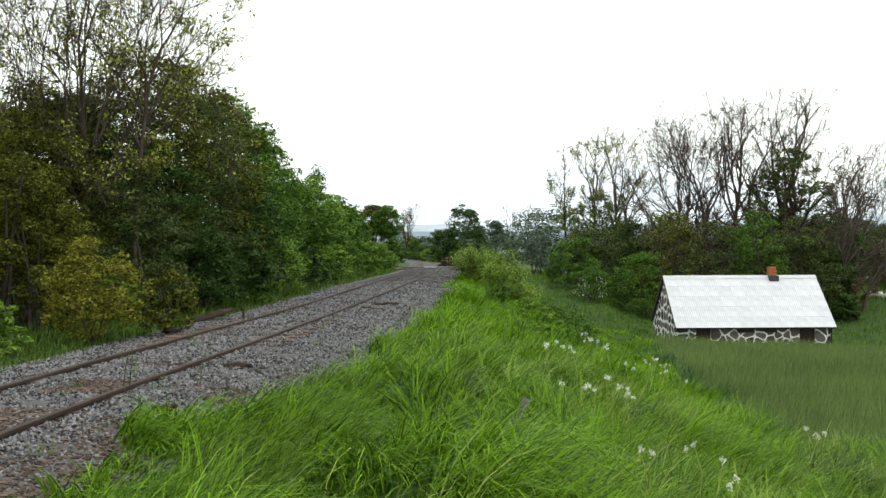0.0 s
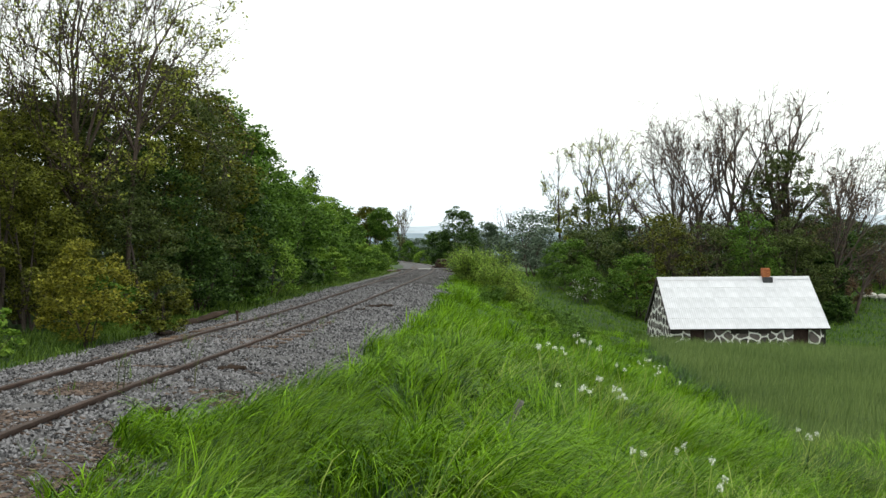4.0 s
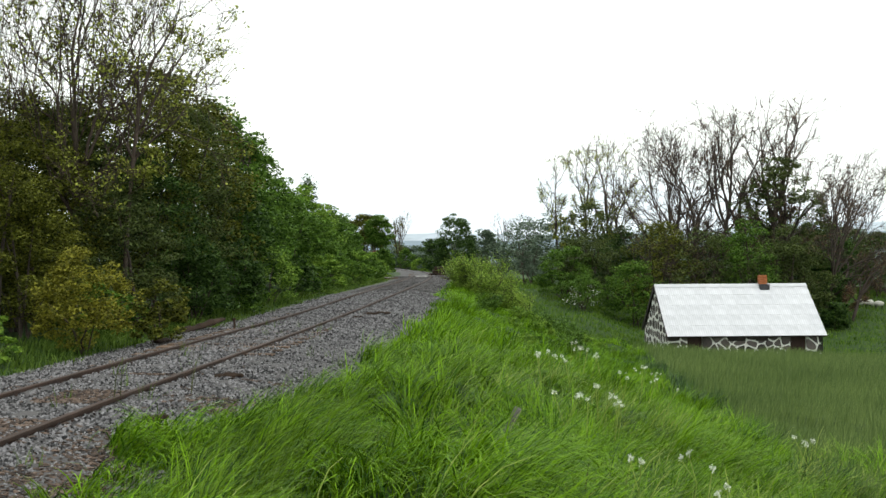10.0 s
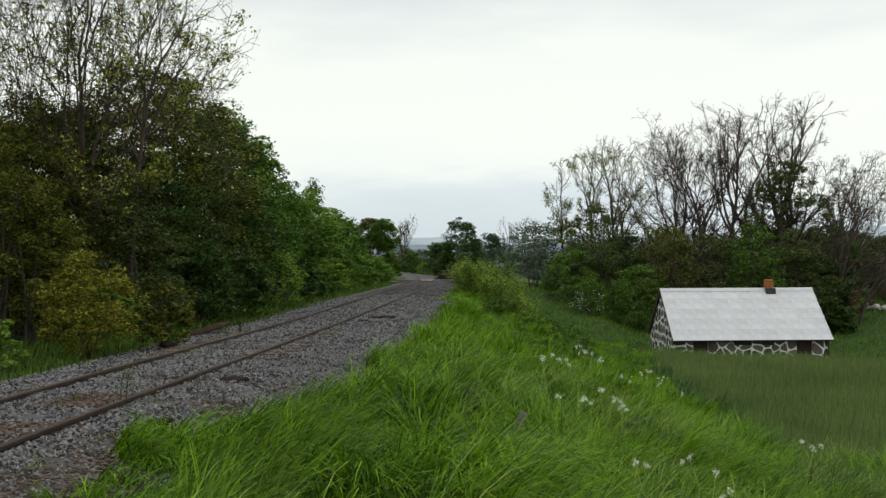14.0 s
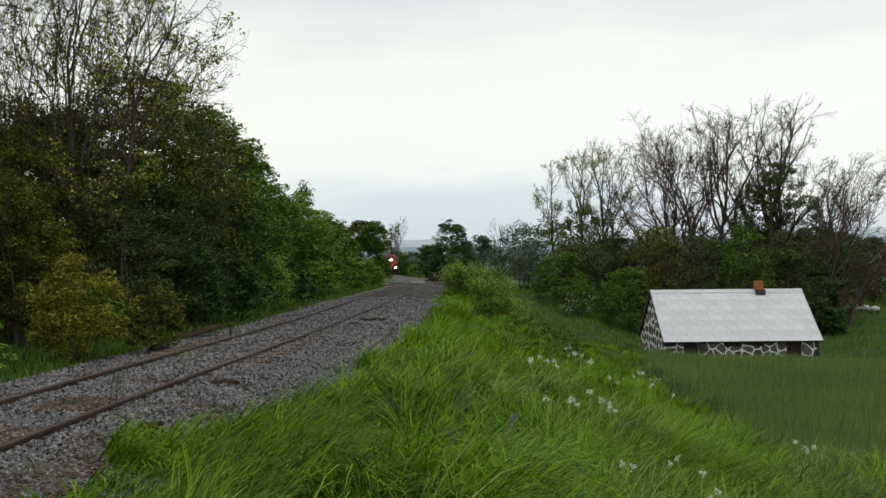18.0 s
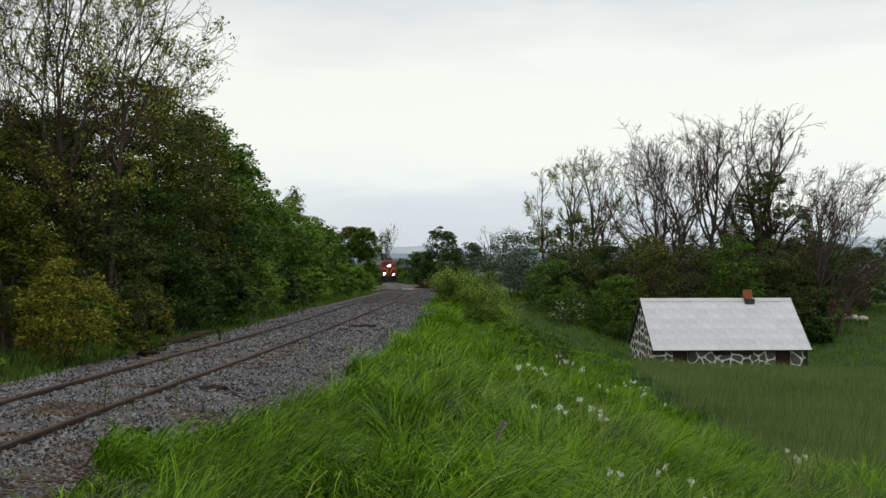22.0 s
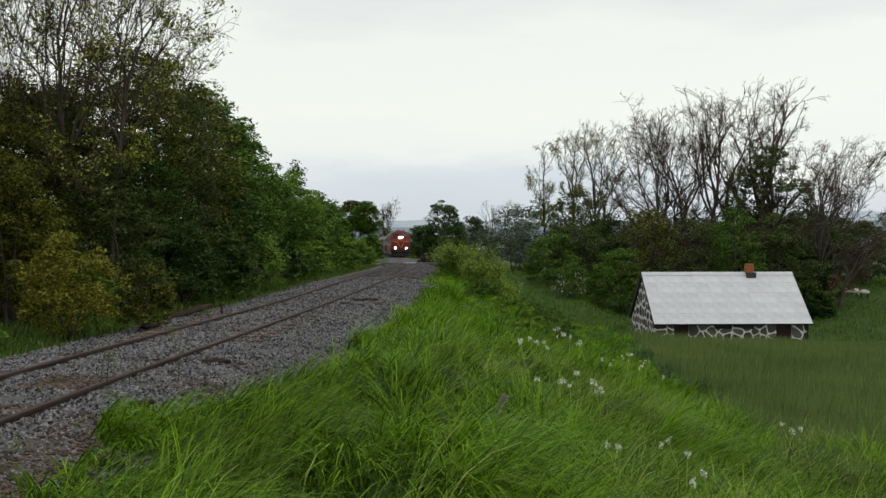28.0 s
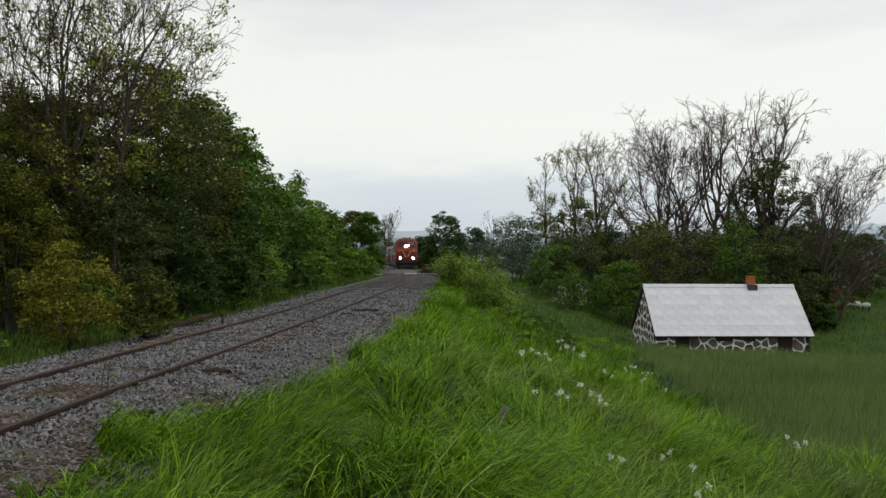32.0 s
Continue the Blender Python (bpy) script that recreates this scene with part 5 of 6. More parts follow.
def build_barn():
    L, W, H, EAVE = 9.53, 3.44, 2.9, -3.64
    rng = np.random.default_rng(31)
    barn = thing("stone_barn", pose(12.83, 62.0, 0, 0, 0, 1.73), "low fieldstone barn with white mortar and a pale fibre-cement roof", "barn")
    base = -5.6
    wy, wx0, wx1 = 0.30, 0.07, L - 0.22      # wall faces inside the eaves
    back = 2 * W - wy
    top = EAVE + 0.16
    d0, d1 = (1.25, 2.15), (7.45, 8.4)
    # long wall in piers and spandrel, so that the doors stand in real openings
    piers = [(wx0, d0[0]), (d0[1], d1[0]), (d1[1], wx1)]
    for a, b in piers:
        w = part("wall", box_bm((b - a, 0.45, top - base), ((a + b) / 2, wy + 0.225, (top + base) / 2)), M_LIME, barn, "white lime-pointed fieldstone wall")
        for poly in stones_in(rng, [(a, base), (b, base), (b, top - 0.14), (a, top - 0.14)], max(1, round((b - a) / 0.60)), 6, 0.036):
            stone_part(poly, pose(0, wy, 0), w, rng)
    part("lintel", box_bm((wx1 - wx0, 0.47, 0.14), ((wx0 + wx1) / 2, wy + 0.225, top - 0.065), 0.01), M_DARKWOOD, barn, "dark timber wall plate")
    for a, b in (d0, d1):
        dr = part("door", box_bm((b - a, 0.06, top - 0.14 - base), ((a + b) / 2, wy + 0.16, (top - 0.14 + base) / 2)), M_DOOR, barn, "dark brown plank door")
        for k in range(6):
            part("plank", box_bm(((b - a) / 6 - 0.012, 0.03, top - 0.16 - base), (a + (k + 0.5) * (b - a) / 6, wy + 0.125, (top - 0.16 + base) / 2), 0.005), M_DOOR, dr)
        part("door_handle", box_bm((0.03, 0.04, 0.14), (b - 0.12, wy + 0.09, -4.6), 0.008), M_BLACK, dr, "black iron handle")
    for a, b in ((3.7, 4.75), (5.35, 6.1)):
        part("timber_beam", box_bm((b - a, 0.06, 0.30), ((a + b) / 2, wy - 0.035, top - 0.33), 0.01), M_DARKWOOD, barn, "dark weathered timber board in the wall")
    part("back_wall", box_bm((wx1 - wx0, 0.45, top - base), ((wx0 + wx1) / 2, back - 0.225, (top + base) / 2)), M_LIME, barn)
    # gables
    for gx, sgn in ((wx0, -1), (wx1, 1)):
        bm = bmesh.new()
        prof = [(wy + 0.46, base), (back - 0.46, base), (back - 0.46, top), (W, EAVE + H - 0.12), (wy + 0.46, top)]
        vs = [bm.verts.new((gx + (-sgn) * t, py, pz)) for t in (0.0, 0.4) for py, pz in prof]
        n = len(prof)
        bm.faces.new(vs[:n])
        bm.faces.new(vs[n:][::-1])
        for k in range(n):
            bm.faces.new((vs[k], vs[n + k], vs[n + (k + 1) % n], vs[(k + 1) % n]))
        bmesh.ops.recalc_face_normals(bm, faces=bm.faces[:])
        g = part("gable_wall", bm, M_LIME, barn, "gable of dark stones in white mortar")
        if sgn < 0:
            m = Matrix.Translation((gx, 0, 0)) @ Matrix.Rotation(radians(-90), 4, "Z")
            outline = [(-back, base), (-wy, base), (-wy, top), (-W, EAVE + H - 0.15), (-back, top)]
            holes = [(-2.6, -2.3, -4.85, -4.35), (-4.6, -4.3, -4.85, -4.35)]
            for poly in stones_in(rng, outline, 10, 9, 0.085, holes):
                stone_part(poly, m, g, rng)
            for hx0, hx1, hy0, hy1 in holes:
                part("vent_hatch", box_bm((0.06, 0.3, 0.5), (gx - 0.02, -(hx0 + hx1) / 2, (hy0 + hy1) / 2), 0.01), M_DARKWOOD, g, "small dark wooden hatch")
    # roof: sheets in courses, each a corrugated piece
    slope = math.hypot(W, H)
    ang = math.atan2(H, W)
    cols, courses = 12, 5
    sw, sl = L / cols, slope / courses + 0.07
    waves = 6
    xs = np.linspace(-sw / 2 - 0.02, sw / 2 + 0.02, waves * 6 + 1)
    zz = 0.0032 * np.sin(2 * math.pi * waves * (xs / sw))
    ring = []
    for yy in (-sl / 2, sl / 2):
        ring.append(np.stack([xs, np.full_like(xs, yy), zz + 0.016], 1))
    low = [r - [0, 0, 0.016] for r in ring]
    v = np.concatenate(ring + low)
    n = len(xs)
    k = np.arange(n - 1)
    f = np.concatenate([np.stack([k, k + 1, n + k + 1, n + k], 1), np.stack([2 * n + k, 3 * n + k, 3 * n + k + 1, 2 * n + k + 1], 1), np.stack([k, 2 * n + k, 2 * n + k + 1, k + 1], 1)])
    sheet = mesh_np("roof_sheet", v, f, M_ETERNIT)
    for side in (0, 1):
        rf = part("roof", box_bm((L - 0.04, slope - 0.04, 0.04), (0, 0, -0.035)), M_DARKWOOD, barn, "pale grey corrugated fibre-cement roof slope")
        cy, cz = (W / 2, EAVE + H / 2) if side == 0 else (1.5 * W, EAVE + H / 2)
        rf.matrix_basis = Matrix.Translation((L / 2, cy, cz)) @ Matrix.Rotation(ang if side == 0 else -ang, 4, "X")
        up = 1 if side == 0 else -1
        for c in range(cols):
            for r in range(courses):
                yy = up * (-slope / 2 + (r + 0.5) * slope / courses)
                m = Matrix.Translation((-L / 2 + (c + 0.5) * sw, yy, 0.03 + rng.uniform(-0.002, 0.002))) @ Matrix.Rotation(-up * (0.006 + rng.uniform(0, 0.003)), 4, "X") @ Matrix.Rotation(rng.normal(0, 0.004), 4, "Z")
                child("roof_sheet", sheet, rf, at=m)
    bm = bmesh.new()
    ridge = [(-0.24, -0.20), (-0.06, -0.01), (0.06, -0.01), (0.24, -0.20), (0.05, -0.04), (-0.05, -0.04)]
    vs = [[bm.verts.new((x, W + a, EAVE + H + 0.09 + b)) for a, b in ridge] for x in (-0.02, L + 0.02)]
    for k in range(6):
        bm.faces.new((vs[0][k], vs[0][(k + 1) % 6], vs[1][(k + 1) % 6], vs[1][k]))
    bm.faces.new(vs[0][::-1])
    bm.faces.new(vs[1])
    part("ridge_cap", bm, M_ETERNIT, barn, "pale fibre-cement ridge cap")
    for x in (0.0, L):
        for s in (0, 1):
            m = Matrix.Translation((x - (0.03 if x == 0 else -0.03), W / 2 if s == 0 else 1.5 * W, EAVE + H / 2 - 0.03)) @ Matrix.Rotation(ang if s == 0 else -ang, 4, "X")
            part("bargeboard", box_bm((0.05, slope, 0.07 if s == 0 else 0.26), (0, 0, -0.01 if s == 0 else -0.06), 0.008), M_DARKWOOD, barn, "dark bargeboard", at=m)
    part("eaves_board", box_bm((L, 0.04, 0.12), (L / 2, 0.05, EAVE - 0.02), 0.006), M_DARKWOOD, barn, "dark eaves board")
    part("downpipe", cyl_bm(0.045, 0.045, 1.9, Matrix.Translation((wx1 + 0.03, wy - 0.08, -4.65)), 10), M_BLACK, barn, "black downpipe")
    ch = part("chimney", box_bm((0.43, 0.44, 0.95), (L * 0.712, W - 0.1, EAVE + H + 0.12)), M_BRICK, barn, "orange brick chimney with a dark collar")
    bz = EAVE + H + 0.10
    for r in range(7):
        for side in range(4):
            off = 0.06 if r % 2 else -0.06
            for q in (-0.108, 0.108):
                bm = box_bm((0.20, 0.03, 0.062), (0, 0, 0), 0.004)
                if side % 2 == 0:
                    m = Matrix.Translation((L * 0.712 + q + off * 0.3, W - 0.1 + (-0.235 if side == 0 else 0.235), bz + r * 0.075))
                else:
                    m = Matrix.Translation((L * 0.712 + (-0.22 if side == 1 else 0.22), W - 0.1 + q * 0.9, bz + r * 0.075)) @ Matrix.Rotation(radians(90), 4, "Z")
                part("brick", bm, M_BRICK, ch, at=m)
    part("flashing", box_bm((0.58, 0.62, 0.34), (L * 0.712 + 0.05, W - 0.16, EAVE + H - 0.12), 0.02), M_LEAD, ch, "dark lead flashing round the chimney")
    return barn


build_barn()
build_stones()


# ---- small things about the line ----
def build_small():
    rng = np.random.default_rng(51)

    def log(name, x, y, z, length, r, rz, tilt, label, material, cat, bend=0.08):
        ob = thing(name, pose(x, y, z, 0, tilt, rz), label, cat)
        t = np.linspace(-0.5, 0.5, 19)
        th = np.arange(9) * math.tau / 9
        ph, ph2 = rng.uniform(0, 6, 2)
        edge = rng.normal(0, 0.16, 9)
        rings = []
        for k in t:
            rr = r * (1 - 0.5 * abs(k + 0.15) + 0.16 * math.sin(11 * k + ph) + 0.1 * math.sin(27 * k + ph2)) * (1 + edge + 0.09 * rng.normal(0, 1, 9))
            if abs(k) > 0.49:
                rr = rr * rng.uniform(0.2, 0.6)
            sway = bend * length * (math.sin(5 * k + ph) + 0.35 * math.sin(14 * k + ph2))
            rings.append(np.stack([k * length + rng.normal(0, 0.12 * r, 9), sway + np.cos(th) * rr, 0.4 * abs(sway) + np.sin(th) * rr * 0.75], 1))
        v, f = ring_sweep(rings)
        child("stem", mesh_np("stem", v, f, material, True), ob)
        return ob

    def on_bed(y, u, up):
        return along(np.array(float(y)), np.array(float(u)), bed_z(u) + up)

    log("log", track_x(25.8) - 2.2, 25.8, track_z(25.8) - 0.05, 1.7, 0.11, 58, -9, "split brown log lying at the edge of the ballast", M_BARKWOOD, "log", 0.0)
    log("log", track_x(21.3) - 1.75, 21.3, track_z(21.3) - 0.1, 0.9, 0.07, 78, 4, "dark rotting branch at the edge of the ballast", M_BARKWOOD, "log")
    log("branch", *on_bed(31.3, 1.55, 0.04), 1.0, 0.045, 40, 0, "brown broken branch lying on the ballast", M_BARKWOOD, "branch", 0.11)
    log("branch", *on_bed(29.4, 1.2, 0.03), 0.4, 0.035, 60, 0, "short dark stick on the ballast", M_BARKWOOD, "branch")
    log("driftwood", *on_bed(15.0, 1.35, 0.01), 0.42, 0.065, 24, 0, "dark brown rotten wood on the ballast", M_BARKWOOD, "wood")
    log("driftwood", *on_bed(11.2, 1.6, 0.04), 0.30, 0.05, 40, 0, "dark clod of wood and soil on the ballast", M_BARKWOOD, "wood")
    # a short iron peg beside the far rail
    pk = thing("iron_peg", pose(*on_bed(24.6, -1.1, 0.0)), "short dark iron peg beside the rail", "peg")
    part("shaft", cyl_bm(0.028, 0.022, 0.3, Matrix.Translation((0, 0, 0.12)), 8), M_RAIL, pk)
    part("head", box_bm((0.09, 0.03, 0.05), (0, 0, 0.25), 0.006), M_RAIL, pk)
    # leaning fence post in the grass
    g = float(ground_z(0.5, 12.1))
    ps = thing("fence_post", pose(0.48, 12.1, g - 0.18, 4, 26, 0), "old grey leaning wooden fence post in the grass", "post")
    bm = box_bm((0.065, 0.06, 0.66), (0, 0, 0.33), 0.012)
    for vv in bm.verts:
        vv.co += Vector(rng.normal(0, 0.007, 3))
    part("stake", bm, M_WEATHERED, ps)
    # level crossing: slabs between the rails
    cx = thing("level_crossing", Matrix(), "worn level crossing with a pale slab between the rails", "crossing", kind="structure")
    for u0, u1, y, mt in ((-0.5, 0.5, 84.5, M_PLATE), (-0.6, 0.6, 86.0, M_BALLAST), (-2.2, -0.9, 85, M_BALLAST), (0.9, 2.4, 85.5, M_BALLAST)):
        p = along(np.array(y), np.array((u0 + u1) / 2), -0.05)
        part("crossing_slab", box_bm((u1 - u0, 1.3, 0.10), (0, 0, 0), 0.015), mt, cx, "pale worn concrete slab" if mt is M_PLATE else "", at=pose(*p, 0, 0, math.degrees(math.atan(-track_slope(y)))))
    for k in range(3):
        p = along(np.array(80.5 + 1.2 * k), np.array(-2.3 - 0.25 * k), -0.13)
        sl = thing("old_sleeper", pose(*p, 0, 0, 60 + 12 * k), "pale weathered sleeper lying beside the crossing", "sleeper")
        part("beam", box_bm((1.6, 0.22, 0.15), (0, 0, 0), 0.012), M_PLATE if k == 1 else M_SLEEPER, sl)
    # rusty side rails that run off to the right
    for k in range(2):
        p = along(np.array(78.0 + 3 * k), np.array(2.4), -0.16)
        sr = thing("side_rail", pose(*p, 0, 0, -38 + 10 * k), "rusty disused rail beside the crossing", "rail")
        part("bar", box_bm((3.8, 0.06, 0.12), (0, 0, 0), 0.01), M_RAIL, sr)
    # brown heap beyond the crossing
    hp = thing("log_pile", pose(-1.2, 98, float(track_z(98.0)) - 0.2) @ Matrix.Scale(1.45, 4), "low dark brown pile of old sleepers beside the track", "woodpile")
    for r, (n, zz) in enumerate(((4, 0.12), (3, 0.33), (2, 0.54))):
        for k in range(n):
            part("beam", box_bm((0.24, 1.8, 0.2), ((k - (n - 1) / 2) * 0.3 + 0.04 * r, rng.uniform(-0.1, 0.1), zz), 0.02), M_BARKWOOD, hp, at=pose(0, 0, 0, 0, 0, rng.uniform(-4, 4)))


build_small()


# ---- cow parsley ----
PLANTS = []


def build_parsley():
    rng = np.random.default_rng(71)
    spots = [(1.36, 12.7), (1.57, 12.4), (1.77, 12.8), (2.0, 13.0), (2.36, 15.0), (2.13, 15.5), (1.55, 8.95), (2.89, 18.0), (4.9, 28.5), (5.3, 29.6), (5.5, 28.6), (5.9, 30.0), (6.0, 29.6), (3.91, 21.6), (3.88, 20.6),
             (2.56, 11.2), (2.46, 9.4), (2.23, 8.45), (2.16, 9.1), (5.25, 15.4), (5.03, 15.2), (4.16, 20.2), (2.53, 22.6), (2.67, 22.3), (2.76, 22.2), (2.95, 22.1), (3.05, 21.6), (1.84, 16.8), (1.54, 16.7), (1.37, 16.6)]
    for k, (x, y) in enumerate(spots):
        h = 0.9 if y > 12 else 0.8
        ob = thing("cow_parsley", pose(x, y, float(ground_z(x, y)) - 0.02), "cow parsley with white flower umbels in the long grass", "wildflower", "cow parsley on the bank")
        p0, p1 = [(0, 0, 0)], [(0.03, 0.0, h * 0.6)]
        heads = []
        for j in range(rng.integers(1, 3) if y < 12 else rng.integers(1, 4)):
            a = rng.uniform(0, 6.28)
            r = rng.uniform(0.06, 0.2)
            tip = (0.03 + math.cos(a) * r, math.sin(a) * r, h * rng.uniform(0.85, 1.0))
            p0.append((0.02, 0, h * rng.uniform(0.4, 0.6)))
            p1.append(tip)
            heads.append(tip)
        n = len(p0)
        v, f = tubes(np.array(p0, dtype=float), np.array(p1, dtype=float), np.full(n, 0.006), np.full(n, 0.004), 5)
        child("stalk", mesh_np("stalk", v, f, M_GRASS_PALE, True), ob, "thin pale green branching stalk")
        for hx, hy, hz in heads:
            m = 38
            rr = (0.028 if y < 12 else rng.uniform(0.026, 0.046)) * np.sqrt(rng.uniform(0, 1, m))
            a = rng.uniform(0, 6.28, m)
            c = np.stack([hx + rr * np.cos(a), hy + rr * np.sin(a), hz + 0.03 - 9 * rr**2 + rng.normal(0, 0.016, m)], 1)
            v, f = leaf_quads(c, 0.019, rng, 0.2, 1.0)
            child("flower_head", mesh_np("flower_head", v, f, M_BLOSSOM), ob, "white flower umbel")
        PLANTS.append((ob, x, y))


build_parsley()


# ---- sheep on the far slope ----
def build_sheep():
    for k, (px, py, rz) in enumerate([(33.6, 86.0, 10), (34.5, 86.4, 12), (35.2, 86.1, 175)]):
        ob = thing("sheep", pose(px, py, float(ground_z(px, py)) + 0.02, 0, 0, rz) @ Matrix.Scale(0.75, 4), "white woolly sheep grazing on the far slope", "sheep", "sheep on the slope")
        bm = bmesh.new()
        bmesh.ops.create_icosphere(bm, subdivisions=3, radius=1.0, matrix=Matrix.Translation((0, 0, 0.62)) @ Matrix.Diagonal((0.55, 0.28, 0.3, 1)))
        for vv in bm.verts:
            vv.co += vv.normal * 0.02 * math.sin(vv.co.x * 31) * math.sin(vv.co.z * 37)
        part("fleece", bm, M_WOOL, ob, "thick off-white fleece", smooth=True)
        bm = bmesh.new()
        bmesh.ops.create_icosphere(bm, subdivisions=2, radius=1.0, matrix=Matrix.Translation((0.62, 0, 0.5)) @ Matrix.Rotation(radians(35), 4, "Y") @ Matrix.Diagonal((0.19, 0.09, 0.1, 1)))
        part("head", bm, M_WOOL, ob, smooth=True)
        for lx in (-0.32, 0.32):
            for ly in (-0.13, 0.13):
                part("leg", cyl_bm(0.035, 0.045, 0.42, Matrix.Translation((lx, ly, 0.2)), 8), M_DARKWOOD, ob, "dark thin leg")


build_sheep()


# ---- the train ----
def shell(name, sections, material, parent, label=""):
    """A closed skin over rings of points along the length."""
    v, f = ring_sweep(sections)
    n, k = len(sections[0]), len(sections)
    me = bpy.data.meshes.new(name)
    faces = [tuple(q) for q in f.tolist()] + [tuple(range(n))[::-1], tuple(range((k - 1) * n, k * n))]
    me.from_pydata(v.tolist(), [], faces)
    me.polygons.foreach_set("use_smooth", np.full(len(faces), True))
    me.materials.append(material)
    return child(name, me, parent, label)


def cross_section(hw, z0, z1, roof, n=7):
    """Half width, skirt height, shoulder height and roof rise: a ring across the body."""
    pts = [(-hw, z0), (-hw, (z0 + z1) / 2), (-hw, z1)]
    for k in range(1, n):
        a = math.pi * k / n
        pts.append((-hw * math.cos(a), z1 + roof * math.sin(a) ** 0.8))
    pts += [(hw, z1), (hw, (z0 + z1) / 2), (hw, z0)]
    return pts


def bogie(parent, yc):
    b = child("bogie", bpy.data.meshes.new("bogie"), parent, "black bogie with its wheels")
    bm = box_bm((2.2, 3.6, 0.35), (0, yc, 0.62), 0.04)
    bm.to_mesh(b.data)
    bm.free()
    b.data.materials.append(M_BLACK)
    for dy in (-1.3, 1.3):
        for sx in (-0.75, 0.75):
            part("wheel", cyl_bm(0.5, 0.5, 0.13, Matrix.Translation((sx, yc + dy, 0.5)) @ Matrix.Rotation(radians(90), 4, "Y"), 24, 0.02), M_BLACK, b)


def build_locomotive():
    # nose towards -y, rail level at z = 0, the front coupling plane at y = 0
    lo = thing("locomotive", Matrix(), "red diesel locomotive with a rounded nose and three lit lamps", "locomotive")
    prof = [(0.55, 0.60, 0.40, 1.6, 0.25), (0.62, 1.05, 0.40, 2.05, 0.4), (0.80, 1.30, 0.40, 2.3, 0.48), (1.15, 1.45, 0.40, 2.42, 0.52), (1.55, 1.50, 0.40, 2.48, 0.54), (1.72, 1.50, 0.40, 2.52, 0.58), (2.12, 1.53, 0.40, 3.1, 0.9), (2.6, 1.55, 0.40, 3.38, 0.87), (18.0, 1.55, 0.40, 3.4, 0.87)]
    rings = []
    for y, hw, z0, z1, roof in prof:
        rings.append([(px, y, pz) for px, pz in cross_section(hw, z0 + 0.45, z1, roof)])
    body = shell("body", np.array(rings), M_RED, lo, "glossy dark red body")
    rr = []
    for y in (3.0, 17.9):
        rr.append([(px * 1.005, y, pz + 0.012) for px, pz in cross_section(1.55, 3.40, 3.46, 0.85)])
    shell("roof", np.array(rr), M_TRAINROOF, lo, "dusty grey roof")
    part("skirt", box_bm((2.9, 16.6, 0.5), (0, 9.6, 0.72), 0.04), M_BLACK, lo, "black underframe")
    part("buffer_beam", box_bm((2.7, 0.25, 0.42), (0, 0.62, 1.02), 0.03), M_BLACK, lo, "black buffer beam")
    part("snow_plough", box_bm((2.5, 0.2, 0.42), (0, 0.72, 0.42), 0.05), M_BLACK, lo)
    for s in (-1, 1):
        bf = part("buffer", cyl_bm(0.12, 0.10, 0.5, Matrix.Translation((s * 0.875, 0.32, 1.05)) @ Matrix.Rotation(radians(90), 4, "X"), 14), M_BLACK, lo)
        part("buffer_plate", cyl_bm(0.24, 0.24, 0.05, Matrix.Translation((s * 0.875, 0.06, 1.05)) @ Matrix.Rotation(radians(90), 4, "X"), 20, 0.012), M_BLACK, bf)
        hl = part("headlamp", cyl_bm(0.21, 0.19, 0.28, Matrix.Translation((s * 0.89, 0.62, 1.5)) @ Matrix.Rotation(radians(90), 4, "X"), 20, 0.02), M_RED, lo, "round headlamp, lit")
        part("lens", cyl_bm(0.145, 0.145, 0.03, Matrix.Translation((s * 0.89, 0.465, 1.5)) @ Matrix.Rotation(radians(90), 4, "X"), 20), M_LAMP, hl, "glaring white lamp glass")
    hl = part("headlamp", box_bm((0.72, 0.5, 0.42), (0, 1.25, 3.12), 0.09), M_RED, lo, "twin top headlamp, lit")
    for s in (-1, 1):
        part("lens", cyl_bm(0.145, 0.145, 0.03, Matrix.Translation((s * 0.17, 0.985, 3.14 + 0.03 * s)) @ Matrix.Rotation(radians(90), 4, "X"), 20), M_LAMP, hl, "glaring white lamp glass")
    # windscreens, set on the slope above the nose
    for s in (-1, 1):
        wnd = part("windscreen", box_bm((0.92, 0.06, 0.55), (0, 0, 0), 0.03), M_WINDOW, lo, "dark windscreen pane", at=Matrix.Translation((s * 0.62, 1.88, 3.5)) @ Matrix.Rotation(radians(s * 10), 4, "Z") @ Matrix.Rotation(radians(-24), 4, "X"))
        for q in (-0.29, 0.29):
            part("windscreen_frame", box_bm((0.98, 0.07, 0.05), (0, 0, q), 0.01), M_RED, wnd)
        sw = part("side_window", box_bm((0.05, 0.8, 0.6), (s * 1.545, 3.4, 3.1), 0.02), M_WINDOW, lo, "dark cab side window")
        part("cab_door", box_bm((0.04, 0.75, 2.0), (s * 1.55, 4.6, 2.2), 0.015), M_RED, lo)
        part("stripe", box_bm((0.025, 15.0, 0.12), (s * 1.555, 10.4, 2.15), 0.004), M_YELLOW, lo, "yellow side stripe")
        # chevron on the nose
        part("chevron", box_bm((1.1, 0.05, 0.085), (0, 0, 0), 0.01), M_YELLOW, lo, "yellow chevron bar", at=Matrix.Translation((s * 0.34, 0.53, 2.05)) @ Matrix.Rotation(radians(-s * 62), 4, "Y") @ Matrix.Rotation(radians(s * 8), 4, "Z"))
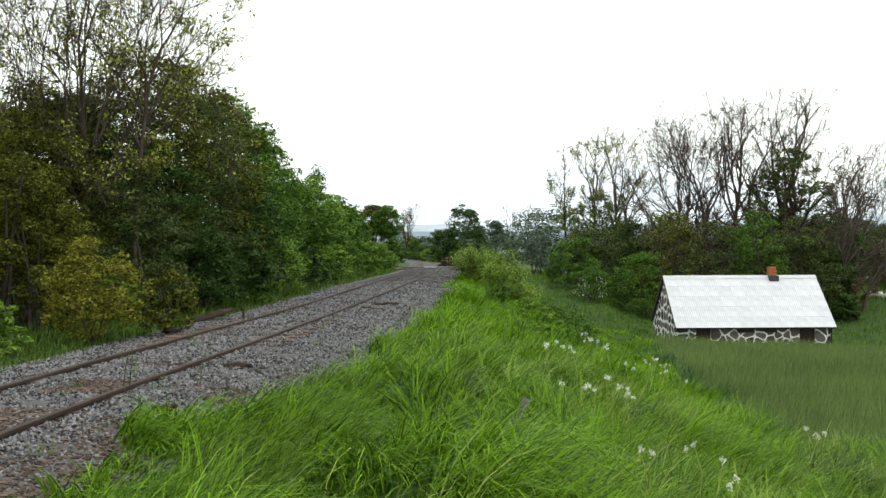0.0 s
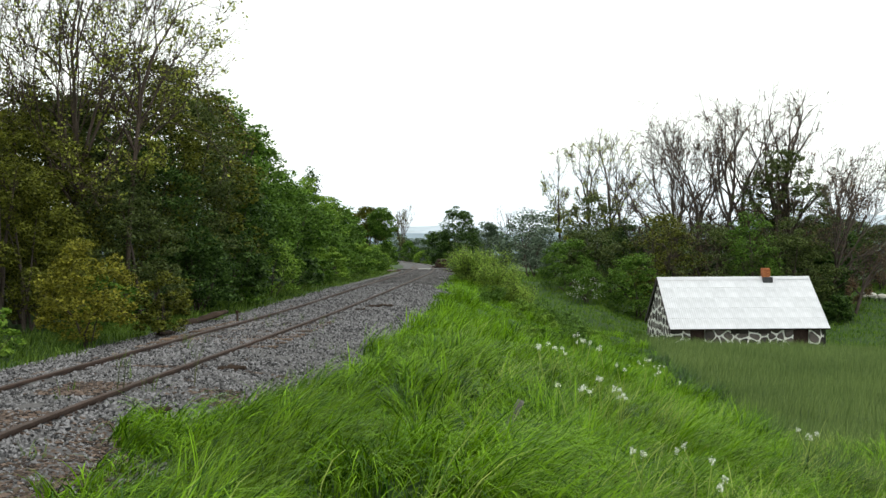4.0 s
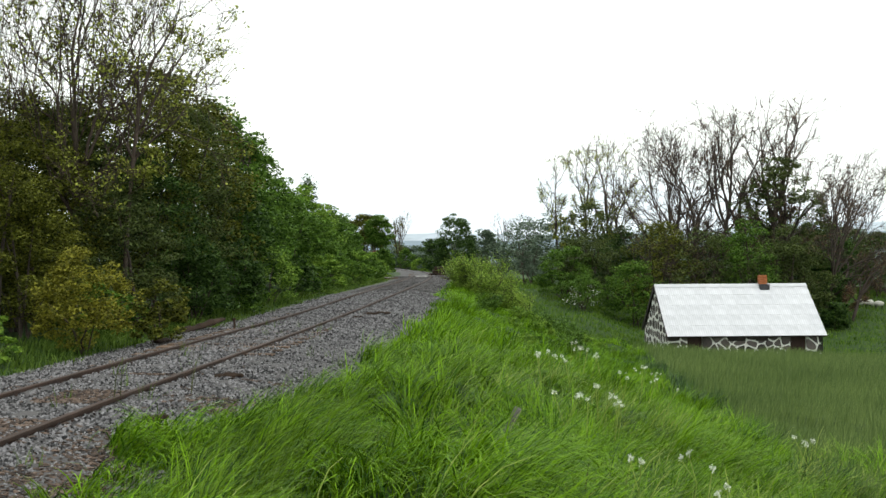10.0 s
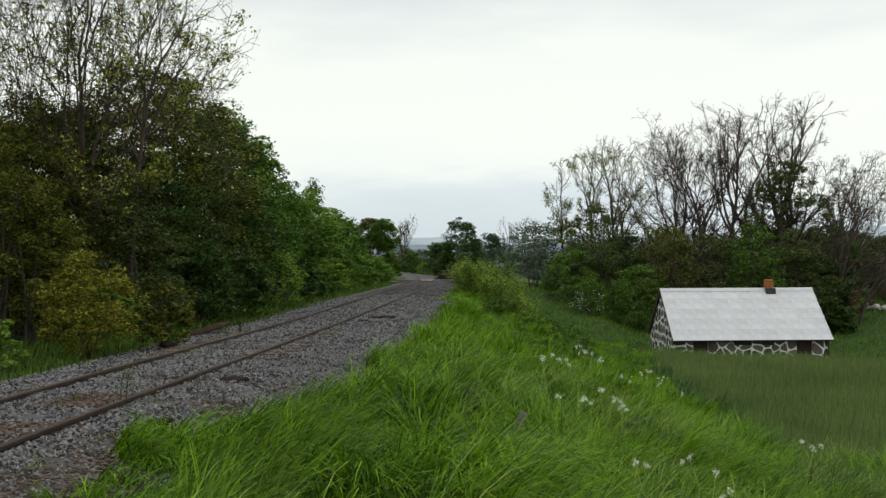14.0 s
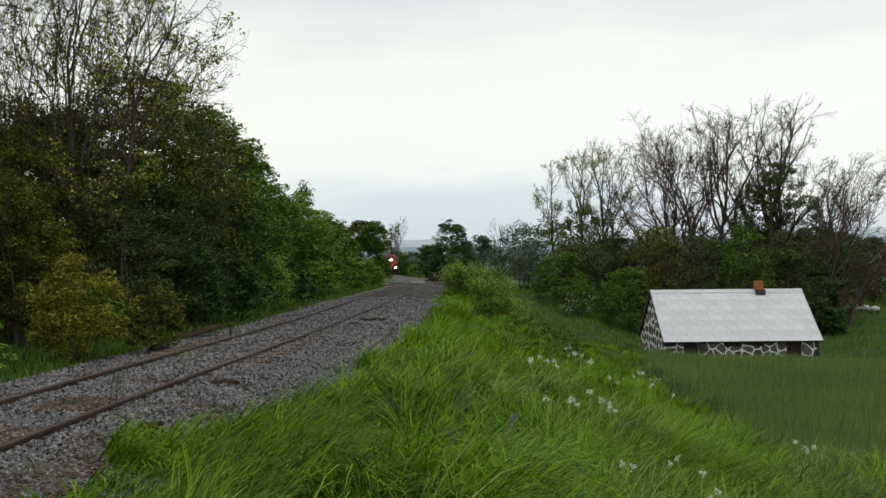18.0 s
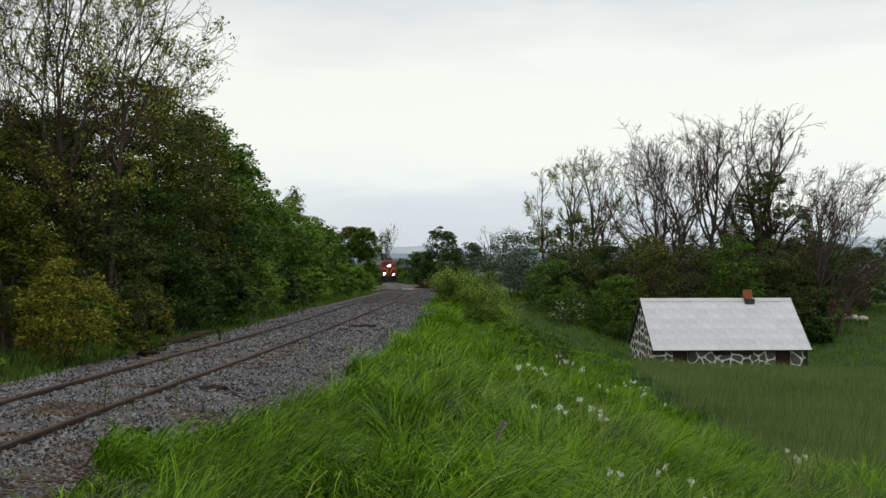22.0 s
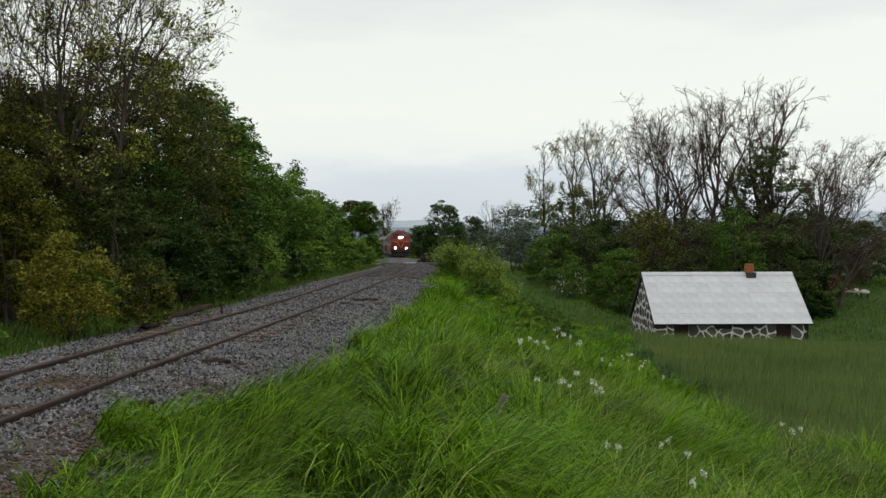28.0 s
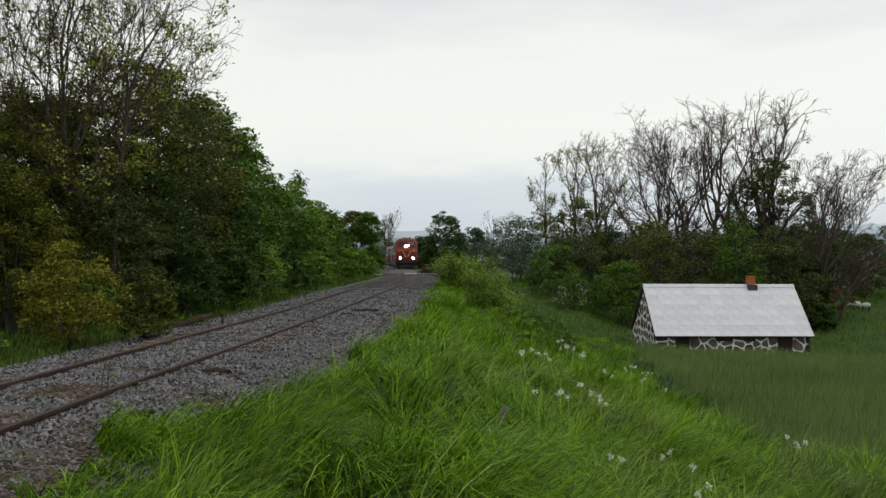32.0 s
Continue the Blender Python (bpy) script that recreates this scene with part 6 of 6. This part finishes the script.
        part("chevron_wing", box_bm((0.62, 0.05, 0.085), (0, 0, 0), 0.01), M_YELLOW, lo, "yellow stripe bar", at=Matrix.Translation((s * 1.0, 0.72, 2.5)) @ Matrix.Rotation(radians(s * 35), 4, "Z"))
        for k in range(5):
            part("grille", box_bm((0.03, 1.2, 0.7), (s * 1.555, 6.8 + 2.1 * k, 3.0), 0.01), M_BLACK, lo, "dark side grille")
    part("horn", cyl_bm(0.06, 0.1, 0.4, Matrix.Translation((0.5, 2.9, 4.35)) @ Matrix.Rotation(radians(90), 4, "X"), 10), M_BLACK, lo)
    part("exhaust_hood", box_bm((0.7, 1.6, 0.25), (0, 9, 4.36), 0.05), M_BLACK, lo)
    for yc in (3.6, 14.6):
        bogie(lo, yc)
    return lo


def build_wagon():
    wg = thing("railway_carriage", Matrix(), "dark red passenger carriage with a grey roof", "carriage", "carriages of the train")
    rings = [[(px, y, pz) for px, pz in cross_section(1.45, 0.95, 3.1, 0.7)] for y in (0.4, 16.6)]
    shell("body", np.array(rings), M_RED, wg, "dark red carriage body")
    rr = [[(px * 1.01, y, pz + 0.015) for px, pz in cross_section(1.45, 3.05, 3.12, 0.7)] for y in (0.35, 16.65)]
    shell("roof", np.array(rr), M_TRAINROOF, wg, "pale grey carriage roof")
    part("underframe", box_bm((2.6, 16.0, 0.4), (0, 8.5, 0.8), 0.04), M_BLACK, wg)
    for s in (-1, 1):
        for k in range(8):
            part("window", box_bm((0.05, 1.2, 0.85), (s * 1.45, 2.0 + 1.85 * k, 2.45), 0.02), M_WINDOW, wg, "dark carriage window")
    for yc in (3.0, 14.0):
        bogie(wg, yc)
    return wg


loco = build_locomotive()
wagons = [build_wagon()]
wagons.append(copy_thing(wagons[0], Matrix()))


# ---- what moves ----
def rail_pose(y, length):
    """Stands a vehicle on the line: its front at y, its back further up the line."""
    y2 = y + length
    a = Vector((float(track_x(y)), y, float(track_z(y))))
    b = Vector((float(track_x(y2)), y2, float(track_z(y2))))
    d = b - a
    return pose(*a, math.degrees(math.atan2(d.z, math.hypot(d.x, d.y))), 0, -math.degrees(math.atan2(d.x, d.y)))


def front(t):
    return 205.0 - 5.75 * (t - 21.0) - 0.55


def motions():
    times = [k * 0.8 for k in range(41)]
    walk(loco, [(t, rail_pose(front(t), 18.0)) for t in times])
    for k, w in enumerate(wagons):
        walk(w, [(t, rail_pose(front(t) + 18.6 + 17.2 * k, 17.0)) for t in times])
    for k, (ob, x, y) in enumerate(PLANTS + TUFTS):
        base = ob.matrix_basis.copy()
        rows = []
        for j in range(27):
            t = 32.0 * j / 26
            s = 3.0 * math.sin(1.9 * t + 0.7 * x) + 2.2 * math.sin(3.7 * t + 0.9 * y)
            rows.append((t, base @ pose(0, 0, 0, 0.4 * s, s, 0)))
        walk(ob, rows)
    for ob, x, y in SWAYING:
        base = ob.matrix_basis.copy()
        rows = []
        for j in range(33):
            a = 0.35 * math.sin(1.7 * j + 0.9 * x) + 0.25 * math.sin(2.9 * j + 0.7 * y)
            rows.append((float(j), base @ pose(0, 0, 0, 0.4 * a, a + 0.2, 0)))
        walk(ob, rows)


motions()
